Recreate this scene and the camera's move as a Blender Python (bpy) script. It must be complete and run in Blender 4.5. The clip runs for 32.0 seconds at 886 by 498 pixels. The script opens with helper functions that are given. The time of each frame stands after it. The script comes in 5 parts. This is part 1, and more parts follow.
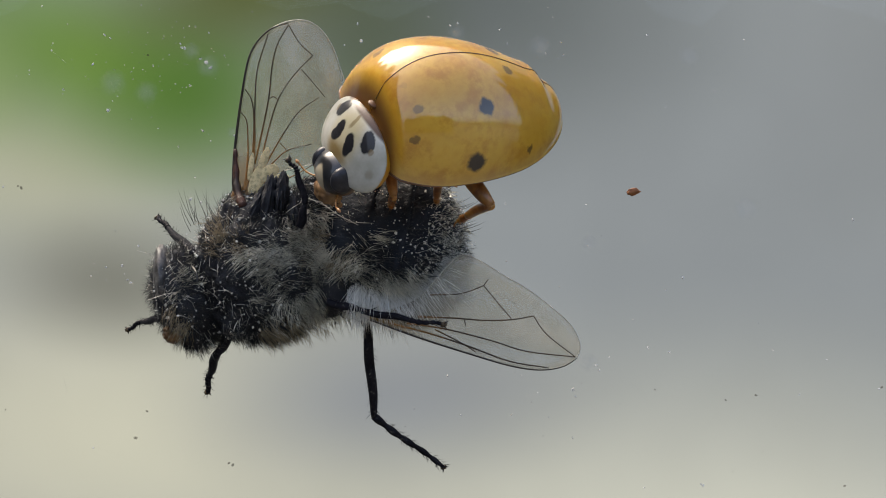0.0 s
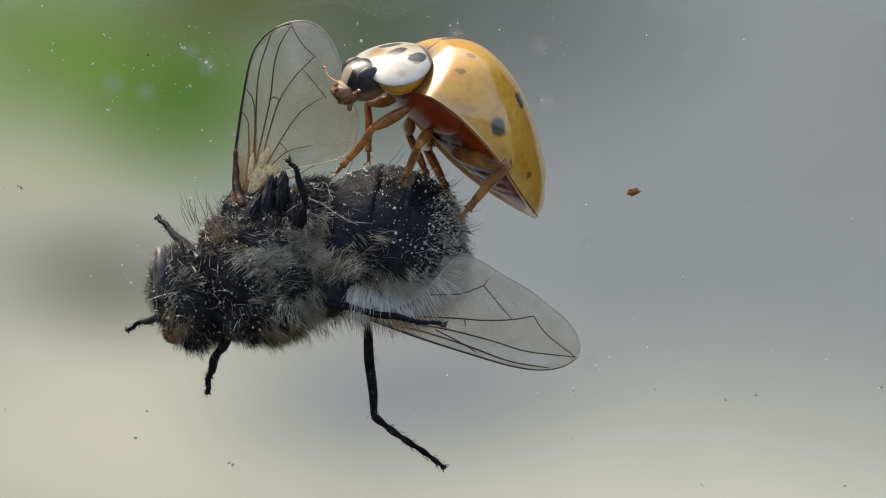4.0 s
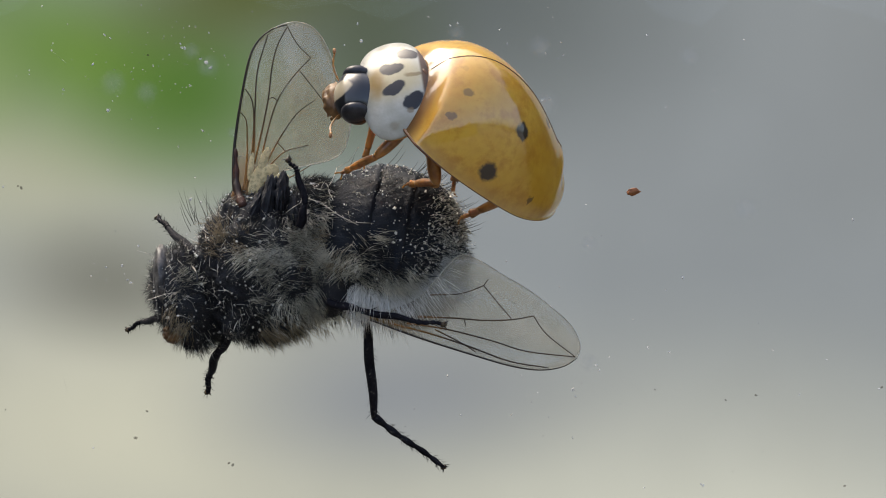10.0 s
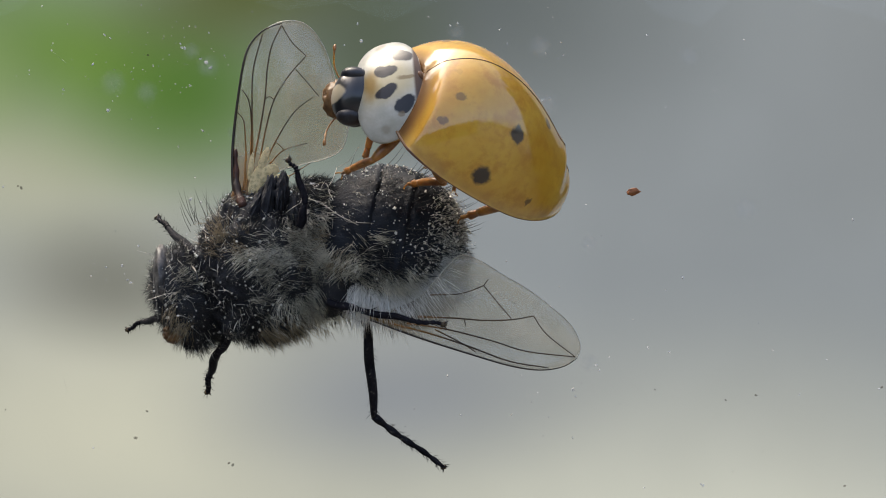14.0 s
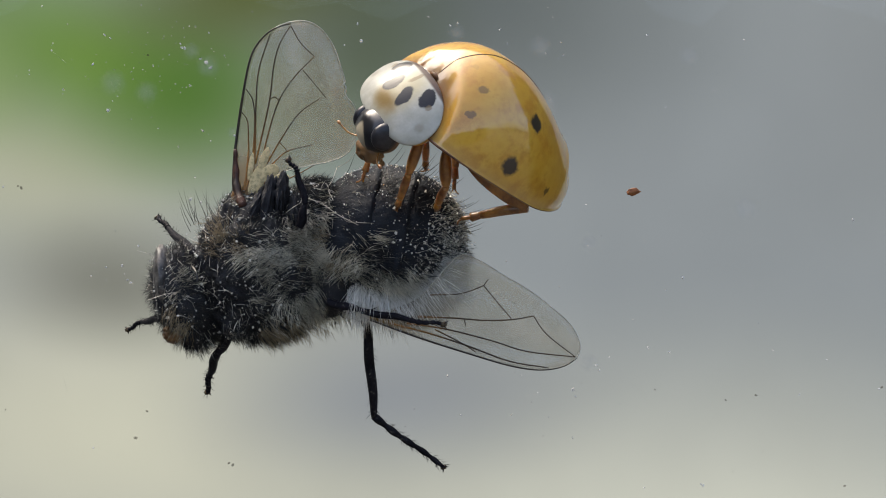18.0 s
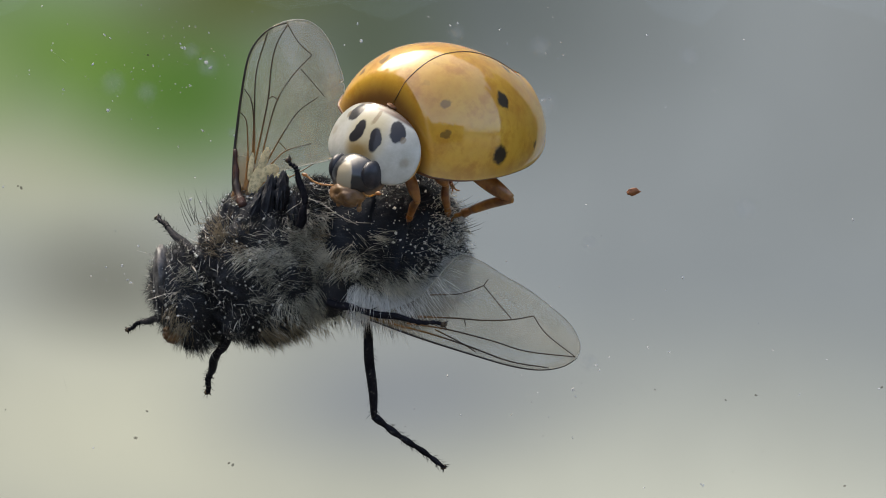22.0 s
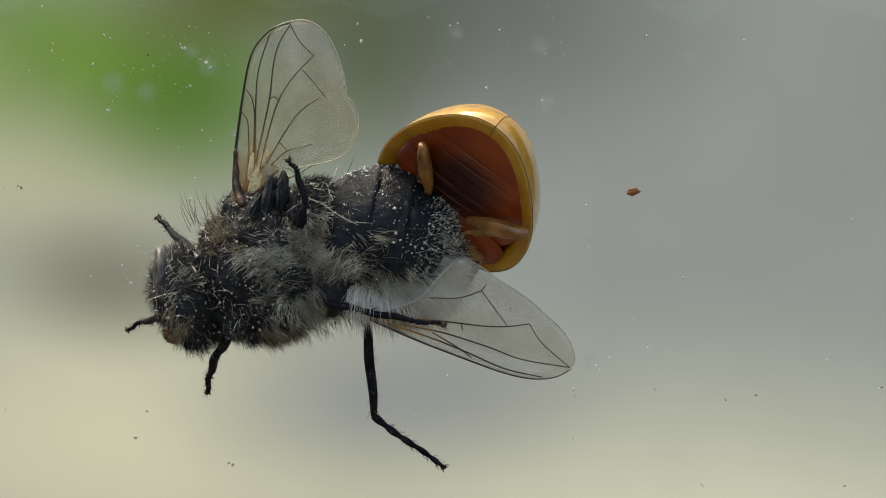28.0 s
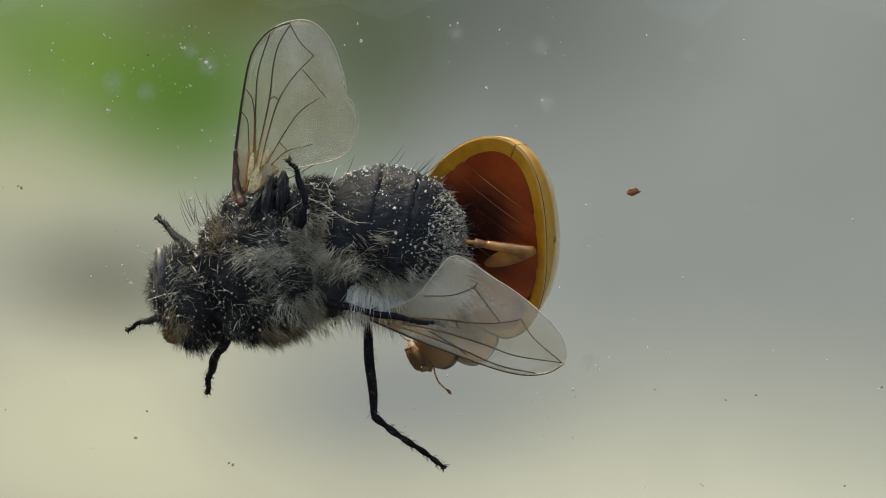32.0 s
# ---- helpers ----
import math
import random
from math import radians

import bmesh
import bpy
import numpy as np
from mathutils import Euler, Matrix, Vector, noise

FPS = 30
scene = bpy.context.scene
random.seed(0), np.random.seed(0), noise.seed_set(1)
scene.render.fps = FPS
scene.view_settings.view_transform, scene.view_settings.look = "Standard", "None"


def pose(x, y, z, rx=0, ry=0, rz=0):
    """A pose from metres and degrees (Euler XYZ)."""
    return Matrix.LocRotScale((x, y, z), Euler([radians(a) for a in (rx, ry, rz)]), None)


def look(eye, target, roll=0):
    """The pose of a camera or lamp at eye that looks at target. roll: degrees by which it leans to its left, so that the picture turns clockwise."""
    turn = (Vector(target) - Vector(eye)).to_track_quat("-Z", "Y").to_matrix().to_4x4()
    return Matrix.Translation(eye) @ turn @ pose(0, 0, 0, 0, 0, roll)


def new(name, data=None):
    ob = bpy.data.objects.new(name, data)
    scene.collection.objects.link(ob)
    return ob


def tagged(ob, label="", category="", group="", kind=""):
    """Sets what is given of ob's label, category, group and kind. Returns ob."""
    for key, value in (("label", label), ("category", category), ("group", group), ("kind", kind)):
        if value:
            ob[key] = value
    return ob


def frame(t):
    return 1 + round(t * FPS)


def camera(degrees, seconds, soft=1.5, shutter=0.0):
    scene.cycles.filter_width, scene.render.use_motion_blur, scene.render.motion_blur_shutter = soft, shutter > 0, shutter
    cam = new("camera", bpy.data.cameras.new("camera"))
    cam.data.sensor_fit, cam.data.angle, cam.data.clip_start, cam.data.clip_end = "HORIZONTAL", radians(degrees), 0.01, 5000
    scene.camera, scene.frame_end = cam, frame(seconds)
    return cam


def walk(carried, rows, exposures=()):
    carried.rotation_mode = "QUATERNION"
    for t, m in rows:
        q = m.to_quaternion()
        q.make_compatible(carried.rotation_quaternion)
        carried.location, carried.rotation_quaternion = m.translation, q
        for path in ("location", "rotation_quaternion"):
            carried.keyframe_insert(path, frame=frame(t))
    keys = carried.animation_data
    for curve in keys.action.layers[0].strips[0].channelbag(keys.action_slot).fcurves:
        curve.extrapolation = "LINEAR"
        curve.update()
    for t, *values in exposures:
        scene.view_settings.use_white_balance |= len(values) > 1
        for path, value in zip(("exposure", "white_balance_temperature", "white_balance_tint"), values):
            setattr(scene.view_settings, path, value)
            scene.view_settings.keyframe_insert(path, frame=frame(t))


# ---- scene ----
MM = 0.001
EYE = 45.72 * MM
cam = camera(30, 32.0, soft=1.0)
walk(cam, [(0.0, look((0, -EYE, 0), (0, 0, 0))), (32.0, look((0, -EYE, 0), (0, 0, 0)))],
     exposures=((0.0, 0.0, 7000, 7.0), (25.5, 0.0, 6850, 5.0), (27.5, 0.0, 7700, 0.0), (32.0, 0.0, 7700, 0.0)))

# ---- light: bright, thinly overcast sky behind and above the camera ----
SUN_UP, SUN_ROUND = 60, 310
world = bpy.data.worlds.new("sky")
scene.world = world
world.use_nodes = True
wn = world.node_tree
sky = wn.nodes.new("ShaderNodeTexSky")
sky.sky_type, sky.sun_disc = "NISHITA", False
sky.sun_elevation, sky.sun_rotation = radians(SUN_UP), radians(SUN_ROUND)
sky.air_density, sky.dust_density, sky.ozone_density = 0.6, 5.0, 0.3
wn.links.new(sky.outputs[0], wn.nodes["Background"].inputs[0])
wn.nodes["Background"].inputs[1].default_value = 0.53
sun = new("sun", bpy.data.lights.new("sun", "SUN"))
sun.data.energy, sun.data.angle, sun.data.color = 0.85, radians(10), (1.0, 0.96, 0.90)
sun_from = Vector((math.sin(radians(SUN_ROUND)) * math.cos(radians(SUN_UP)), math.cos(radians(SUN_ROUND)) * math.cos(radians(SUN_UP)), math.sin(radians(SUN_UP))))
sun.matrix_world = look(sun_from, (0, 0, 0))


# ---- node helpers ----
class Mat:
    """A node material with a Principled shader and a few short ways to wire it."""

    def __init__(self, name):
        self.m = bpy.data.materials.new(name)
        self.m.use_nodes = True
        self.t = self.m.node_tree
        self.p = self.t.nodes["Principled BSDF"]
        self.out = self.t.nodes["Material Output"]
        self.co = self.t.nodes.new("ShaderNodeTexCoord").outputs["Object"]

    def n(self, kind, **props):
        node = self.t.nodes.new("ShaderNode" + kind)
        if kind == "Math":
            node.operation = props["operation"]
        if kind == "VectorMath":
            node.operation = props["operation"]
        return node

    def put(self, value, socket):
        if isinstance(value, bpy.types.NodeSocket):
            self.t.links.new(value, socket)
        elif isinstance(value, (tuple, list)) and len(value) == 3 and socket.type == "RGBA":
            socket.default_value = (*value, 1)
        else:
            socket.default_value = value

    def noise(self, scale, detail=4.0, rough=0.6, co=None):
        node = self.n("TexNoise")
        self.put(co or self.co, node.inputs["Vector"])
        node.inputs["Scale"].default_value = scale
        node.inputs["Detail"].default_value, node.inputs["Roughness"].default_value = detail, rough
        return node.outputs["Fac"]

    def math(self, op, a, b=0.0):
        node = self.n("Math", operation=op)
        self.put(a, node.inputs[0]), self.put(b, node.inputs[1])
        return node.outputs[0]

    def smooth(self, v, lo, hi, a=0.0, b=1.0):
        node = self.n("MapRange")
        node.interpolation_type = "SMOOTHSTEP"
        self.put(v, node.inputs["Value"])
        for key, x in (("From Min", lo), ("From Max", hi), ("To Min", a), ("To Max", b)):
            node.inputs[key].default_value = x
        return node.outputs["Result"]

    def mix(self, fac, a, b):
        node = self.n("Mix")
        node.data_type = "RGBA"
        self.put(fac, node.inputs[0]), self.put(a, node.inputs[6]), self.put(b, node.inputs[7])
        return node.outputs[2]

    def blob(self, centre, size, turn=0.0, co=None, soft=(1.0, 0.0), axes=(1, 1, 1)):
        """1 inside an ellipsoid round centre, 0 outside, with a soft edge between the two radii."""
        mp = self.n("Mapping")
        mp.vector_type = "TEXTURE"
        self.put(co or self.co, mp.inputs["Vector"])
        mp.inputs["Location"].default_value = centre
        mp.inputs["Rotation"].default_value = (0, 0, radians(turn)) if axes == (1, 1, 1) else (0, radians(turn), 0)
        mp.inputs["Scale"].default_value = size
        ln = self.n("VectorMath", operation="LENGTH")
        self.put(mp.outputs[0], ln.inputs[0])
        return self.smooth(ln.outputs["Value"], soft[1], soft[0], 1.0, 0.0)

    def sep(self):
        node = self.n("SeparateXYZ")
        self.put(self.co, node.inputs[0])
        return node.outputs

    def warp(self, scale, amount):
        """Object coordinates pushed about by noise."""
        nz = self.n("TexNoise")
        self.put(self.co, nz.inputs["Vector"])
        nz.inputs["Scale"].default_value, nz.inputs["Detail"].default_value = scale, 3
        sub = self.n("VectorMath", operation="SUBTRACT")
        self.put(nz.outputs["Color"], sub.inputs[0])
        sub.inputs[1].default_value = (0.5, 0.5, 0.5)
        sc = self.n("VectorMath", operation="SCALE")
        self.put(sub.outputs[0], sc.inputs[0])
        sc.inputs["Scale"].default_value = amount
        add = self.n("VectorMath", operation="ADD")
        self.put(self.co, add.inputs[0]), self.put(sc.outputs[0], add.inputs[1])
        return add.outputs[0]

    def bump(self, height, strength, distance):
        node = self.n("Bump")
        self.put(height, node.inputs["Height"])
        node.inputs["Strength"].default_value, node.inputs["Distance"].default_value = strength, distance
        self.put(node.outputs[0], self.p.inputs["Normal"])

    def set(self, **values):
        names = {"color": "Base Color", "rough": "Roughness", "coat": "Coat Weight", "coat_rough": "Coat Roughness", "spec": "Specular IOR Level",
                 "sss": "Subsurface Weight", "sss_r": "Subsurface Radius", "sss_s": "Subsurface Scale", "trans": "Transmission Weight", "ior": "IOR", "alpha": "Alpha"}
        for key, value in values.items():
            self.put(value, self.p.inputs[names[key]])
        return self


# ---- shape of the ladybird's back, in millimetres ----
AF, AB, HW, HT, SWELL, RISE = 2.37, 4.10, 2.44, 2.61, 0.63, 0.28    # front, back, half width, height of the domed back


def rim(a, k=1.0):
    c, s = math.cos(a), math.sin(a)
    return (AF * math.copysign(abs(c) ** 0.727, c) if c > 0 else -AB * abs(c) ** 1.175) * k, HW * s * k


def rise(x, y):
    """How far the wing cases' edge lifts at the sides and towards the tail."""
    return RISE * (y / HW) ** 2 + 0.42 * (max(0.0, -x - 1.6) / 2.5) ** 2


def dome(x, y):
    q = abs(x / (AF if x > 0 else AB)) ** (2.75 if x > 0 else 1.70) + (y / HW) ** 2
    fold = 0.07 * math.exp(-((x + 2.90) / 0.19) ** 2) - 0.09 * math.exp(-((x + 3.34) / 0.26) ** 2)
    return HT * max(0.0, 1 - q) ** SWELL + rise(x, y) + fold * math.exp(-(y / 1.1) ** 4) * min(1.0, max(0.0, 1 - q) * 6)


def pull(x):
    """The wing cases' front is blunt where it meets the collar."""
    return x if x < 1.75 else 1.75 + (x - 1.75) * 0.42


# ---- materials ----
def black_cuticle(name="black_cuticle", rough=(0.40, 0.68), spec=0.25, dusty=0.45, deep=0.8, a=(0.012, 0.013, 0.016), b=(0.034, 0.036, 0.042)):
    k = Mat(name)
    grain, patch = k.noise(9000, 5), k.noise(1300, 4)
    dust = k.math("MULTIPLY", k.smooth(grain, 0.55, 0.72), k.smooth(patch, 0.45, 0.65))
    base = k.mix(k.smooth(patch, 0.35, 0.7), a, b)
    k.set(color=k.mix(k.math("MULTIPLY", dust, dusty), base, (0.20, 0.19, 0.16)), rough=k.smooth(patch, 0.3, 0.7, rough[0], rough[1]), spec=spec)
    k.bump(k.math("ADD", k.math("MULTIPLY", grain, 0.35), k.noise(2200, 5, 0.65)), deep, 0.10 * MM)
    return k.m


def plain(name, a, b, scale, rough, spec=0.5, bump=0.0, coat=0.0, sss=0.0):
    k = Mat(name)
    f = k.noise(scale, 4)
    k.set(color=k.mix(k.smooth(f, 0.3, 0.7), a, b), rough=rough, spec=spec, coat=coat, coat_rough=0.08)
    if sss:
        k.set(sss=sss, sss_r=(0.0006, 0.0003, 0.0001), sss_s=1.0)
    if bump:
        k.bump(k.noise(scale * 4, 4), bump, 0.02 * MM)
    return k.m


def veil(name, amount, a=(0.62, 0.62, 0.60), b=(0.86, 0.86, 0.84)):
    """Dust thin enough to let part of the light through."""
    k = Mat(name)
    k.set(color=k.mix(k.noise(2500, 3), a, b), rough=0.8, spec=0.05, alpha=k.smooth(k.noise(9000, 3), 0.3, 0.7, amount * 0.6, amount * 1.3))
    return k.m


def smear(name, amount, a, b):
    """A soft-edged spot of dust that thins out from its middle."""
    k = Mat(name)
    soft = k.blob((0, 0, 0), (1.5 * MM, 1.5 * MM, 1.5 * MM), soft=(1.0, 0.0), co=k.warp(1400, 0.7 * MM))
    k.set(color=k.mix(k.noise(2500, 3), a, b), rough=0.8, spec=0.05, alpha=k.math("MULTIPLY", soft, amount))
    return k.m


def fur_mat():
    """Fur that is black at most places, with brown and dusty grey strands among it."""
    k = Mat("dusty_black_fur")
    rnd = k.n("NewGeometry").outputs["Random Per Island"]
    patch = k.noise(1100, 3)
    mixed = k.math("ADD", rnd, k.smooth(patch, 0.35, 0.65, -0.35, 0.25))
    col = k.mix(k.smooth(mixed, 0.40, 0.95), (0.012, 0.013, 0.015), (0.060, 0.061, 0.058))
    k.set(color=k.mix(k.smooth(mixed, 0.92, 1.15), col, (0.52, 0.50, 0.42)), rough=0.55, spec=0.3)
    return k.m


def shell_mat():
    """Ochre wing cases with round black spots, some of them faint, and a waxy gloss."""
    k = Mat("glossy_ochre_shell")
    big, fine = k.noise(450, 3), k.noise(5200, 4)
    base = k.mix(k.smooth(big, 0.32, 0.68), (0.56, 0.285, 0.022), (0.66, 0.375, 0.042))
    base = k.mix(k.smooth(k.noise(1300, 5, 0.65), 0.46, 0.70, 0.0, 0.75), base, (0.43, 0.175, 0.014))
    base = k.mix(k.smooth(fine, 0.35, 0.75, 0.0, 0.35), base, (0.50, 0.23, 0.012))
    edge = k.smooth(k.sep()[2], 0.05 * MM, 0.75 * MM, 0.45, 0.0)
    base = k.mix(edge, base, (0.62, 0.42, 0.17))
    x, y, z = k.sep()
    # dark band at the front: shading of the collar gap put into the colour
    collar_shade = k.math("MULTIPLY", k.smooth(z, 1.9 * MM, 2.4 * MM, 0.9, 0.0), k.smooth(x, 1.76 * MM, 1.90 * MM))
    base = k.mix(collar_shade, base, (0.085, 0.028, 0.010))
    co = k.warp(4200, 0.30 * MM)
    ab = k.n("VectorMath", operation="ABSOLUTE")
    k.put(co, ab.inputs[0])
    sx = k.n("SeparateXYZ")
    k.put(co, sx.inputs[0])
    sy = k.n("SeparateXYZ")
    k.put(ab.outputs[0], sy.inputs[0])
    both = k.n("CombineXYZ")
    k.put(sx.outputs[0], both.inputs[0]), k.put(sy.outputs[1], both.inputs[1]), k.put(sx.outputs[2], both.inputs[2])
    for x, y, rx, ry, depth in SPOTS:
        s = k.blob((x * MM, y * MM, dome(x, y) * MM), (rx * MM, ry * MM, 0.5 * (rx + ry) * MM), co=both.outputs[0], soft=(1.15, 0.70))
        base = k.mix(k.math("MULTIPLY", s, depth), base, (0.012, 0.009, 0.010))
    k.set(color=base, rough=0.45, spec=0.2, coat=1.0, coat_rough=0.06, sss=0.12, sss_r=(0.0006, 0.00025, 0.00006), sss_s=1.0)
    k.p.inputs["Coat IOR"].default_value = 1.72
    dents = k.n("Bump")
    k.put(k.noise(1700, 4, 0.55), dents.inputs["Height"])
    dents.inputs["Strength"].default_value, dents.inputs["Distance"].default_value = 0.30, 0.030 * MM
    k.put(dents.outputs[0], k.p.inputs["Coat Normal"])
    k.bump(fine, 0.06, 0.02 * MM)
    return k.m


def pronotum_mat():
    """Cream plate with four black spots in an arc, small tan ones and a buff smudge in front."""
    k = Mat("cream_spotted_plate")
    co = k.warp(2600, 0.22 * MM)
    base = k.mix(k.smooth(k.noise(1500, 4), 0.35, 0.7), (0.41, 0.40, 0.335), (0.54, 0.535, 0.48))
    middle = k.blob((0.75 * MM, 0, 0), (0.9 * MM, 0.75 * MM, 1), co=co, soft=(1.1, 0.5))
    base = k.mix(k.math("MULTIPLY", middle, 0.75), base, (0.50, 0.43, 0.25))
    base = k.mix(k.math("MULTIPLY", k.blob((1.25 * MM, 0, 0.3 * MM), (0.36 * MM, 0.60 * MM, 1), co=co, soft=(1.2, 0.2)), 0.95), base, (0.25, 0.16, 0.05))
    for s in (-1, 1):
        for x, y, rx, ry, turn in ((0.36, 0.74, 0.29, 0.21, 30), (0.78, 0.31, 0.35, 0.19, 12)):
            base = k.mix(k.blob((x * MM, s * y * MM, 0), (rx * MM, ry * MM, 1), turn=s * turn, co=co, soft=(1.1, 0.85)), base, (0.016, 0.015, 0.018))
        base = k.mix(k.math("MULTIPLY", k.blob((0.98 * MM, s * 1.28 * MM, 0), (0.16 * MM, 0.13 * MM, 1), co=co, soft=(1.3, 0.4)), 0.45), base, (0.24, 0.19, 0.12))
        base = k.mix(k.math("MULTIPLY", k.blob((0.50 * MM, s * 0.98 * MM, 0), (0.09 * MM, 0.08 * MM, 1), co=co, soft=(1.3, 0.6)), 0.7), base, (0.2, 0.14, 0.07))
    base = k.mix(k.math("MULTIPLY", k.blob((0.23 * MM, 0, 0), (0.24 * MM, 0.08 * MM, 1), co=co, soft=(1.2, 0.6)), 0.75), base, (0.20, 0.14, 0.06))
    x, y, z = k.sep()
    bent = k.math("SUBTRACT", x, k.math("MULTIPLY", k.math("MULTIPLY", y, y), 62.0))
    rear = k.smooth(bent, 0.01 * MM, 0.09 * MM, 0.92, 0.0)
    k.set(color=k.mix(rear, base, (0.07, 0.028, 0.010)), rough=0.35, spec=0.3, coat=0.4, coat_rough=0.06, sss=0.05, sss_r=(0.0005, 0.0004, 0.0003), sss_s=1.0)
    k.bump(k.math("ADD", k.math("MULTIPLY", k.noise(6000, 3), 0.3), k.noise(1900, 4)), 0.25, 0.06 * MM)
    return k.m


def head_mat():
    """Black crown with a cream face below it."""
    k = Mat("black_and_cream_face")
    co = k.warp(2500, 0.15 * MM)
    face = k.blob((0.98 * MM, 0, 0.30 * MM), (0.55 * MM, 0.28 * MM, 0.62 * MM), co=co, soft=(1.05, 0.85))
    low = k.smooth(k.sep()[2], -0.24 * MM, -0.04 * MM, 1.0, 0.0)
    top = k.mix(face, (0.014, 0.014, 0.017), (0.42, 0.36, 0.25))
    k.set(color=k.mix(low, top, (0.24, 0.13, 0.055)), rough=0.3, coat=0.6, coat_rough=0.1)
    k.bump(k.noise(7000, 3), 0.1, 0.02 * MM)
    return k.m


def belly_mat():
    k = Mat("dark_red_brown_belly")
    big = k.noise(900, 4)
    base = k.mix(k.smooth(big, 0.3, 0.7), (0.24, 0.032, 0.007), (0.38, 0.066, 0.009))
    # dark middle: the belly's own darker colour plus the fly's shadow painted in
    mid = k.blob((-1.2 * MM, 0.1 * MM, 0), (2.3 * MM, 1.75 * MM, 9), soft=(1.05, 0.30), co=k.warp(1100, 0.5 * MM))
    k.set(color=k.mix(k.math("MULTIPLY", mid, 0.94), base, (0.026, 0.006, 0.004)), rough=0.38, spec=0.3, coat=0.25, coat_rough=0.2)
    k.bump(k.noise(5000, 4), 0.25, 0.02 * MM)
    return k.m


def wing_mat(density, pale=1.0):
    """Smoky, thin wing skin that lets most of the light through; brown at its root."""
    k = Mat("smoky_wing_skin")
    tr, df, tl, gl = k.n("BsdfTransparent"), k.n("BsdfDiffuse"), k.n("BsdfTranslucent"), k.n("BsdfGlossy")
    stain = k.blob((0, 0, 0), (1.9 * MM, 1.9 * MM, 1.9 * MM), soft=(1.0, 0.1), co=k.warp(1500, 0.5 * MM))
    skin = k.mix(k.math("MULTIPLY", stain, 0.85), k.mix(k.smooth(k.noise(700, 4), 0.3, 0.7), [c * pale for c in (0.47, 0.46, 0.39)], [c * pale for c in (0.58, 0.56, 0.49)]), (0.46, 0.27, 0.08))
    k.put(skin, df.inputs[0]), k.put(skin, tl.inputs[0])
    tr.inputs[0].default_value = (0.92, 0.91, 0.88, 1)
    gl.inputs["Roughness"].default_value = 0.25
    bump = k.n("Bump")
    k.put(k.noise(900, 4), bump.inputs["Height"])
    bump.inputs["Strength"].default_value, bump.inputs["Distance"].default_value = 0.5, 0.05 * MM
    k.put(bump.outputs[0], gl.inputs["Normal"]), k.put(bump.outputs[0], df.inputs["Normal"])

    def blend(fac, a, b):
        node = k.n("MixShader")
        k.put(fac, node.inputs[0]), k.put(a, node.inputs[1]), k.put(b, node.inputs[2])
        return node.outputs[0]

    body = blend(0.4, df.outputs[0], tl.outputs[0])
    cloudy = k.math("MULTIPLY", k.smooth(k.noise(420, 4, 0.6), 0.3, 0.7, 0.72, 1.2), k.smooth(k.noise(3800, 4, 0.7), 0.3, 0.7, 0.94, 1.06))
    thick = k.math("MULTIPLY", cloudy, k.smooth(stain, 0.0, 1.0, density, 0.75))
    whole = blend(thick, tr.outputs[0], body)
    k.put(blend(0.05, whole, gl.outputs[0]), k.out.inputs[0])
    return k.m


def vein_mat():
    """Dark brown veins that turn golden brown near the wing's root."""
    k = Mat("brown_vein")
    near = k.blob((0, 0, 0), (2.6 * MM, 2.6 * MM, 2.6 * MM), soft=(1.0, 0.25))
    far = k.mix(k.smooth(k.noise(900, 3), 0.3, 0.7), (0.022, 0.012, 0.006), (0.065, 0.034, 0.013))
    k.set(color=k.mix(near, far, (0.40, 0.19, 0.045)), rough=0.45)
    return k.m


def glass_mat():
    """Thin clear glass: light passes straight through, with a weak mirror on it."""
    k = Mat("window_glass")
    tr, gl, mx = k.n("BsdfTransparent"), k.n("BsdfGlossy"), k.n("MixShader")
    tr.inputs[0].default_value = (0.985, 0.992, 0.99, 1)
    gl.inputs["Roughness"].default_value = 0.0
    mx.inputs[0].default_value = 0.008
    k.put(tr.outputs[0], mx.inputs[1]), k.put(gl.outputs[0], mx.inputs[2])
    k.put(mx.outputs[0], k.out.inputs[0])
    return k.m


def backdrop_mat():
    """The garden far out of focus beyond the pane: soft masses of green, grey and pale stone, their brightness painted
    in as emission.
    """
    k = Mat("glowing_garden")
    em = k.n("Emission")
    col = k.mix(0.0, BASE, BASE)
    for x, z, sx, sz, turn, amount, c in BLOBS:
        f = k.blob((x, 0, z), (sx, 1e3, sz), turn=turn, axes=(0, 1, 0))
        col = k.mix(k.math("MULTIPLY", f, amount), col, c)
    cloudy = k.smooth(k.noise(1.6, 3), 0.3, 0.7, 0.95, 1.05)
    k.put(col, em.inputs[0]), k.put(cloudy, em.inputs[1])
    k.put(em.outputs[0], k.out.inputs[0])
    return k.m


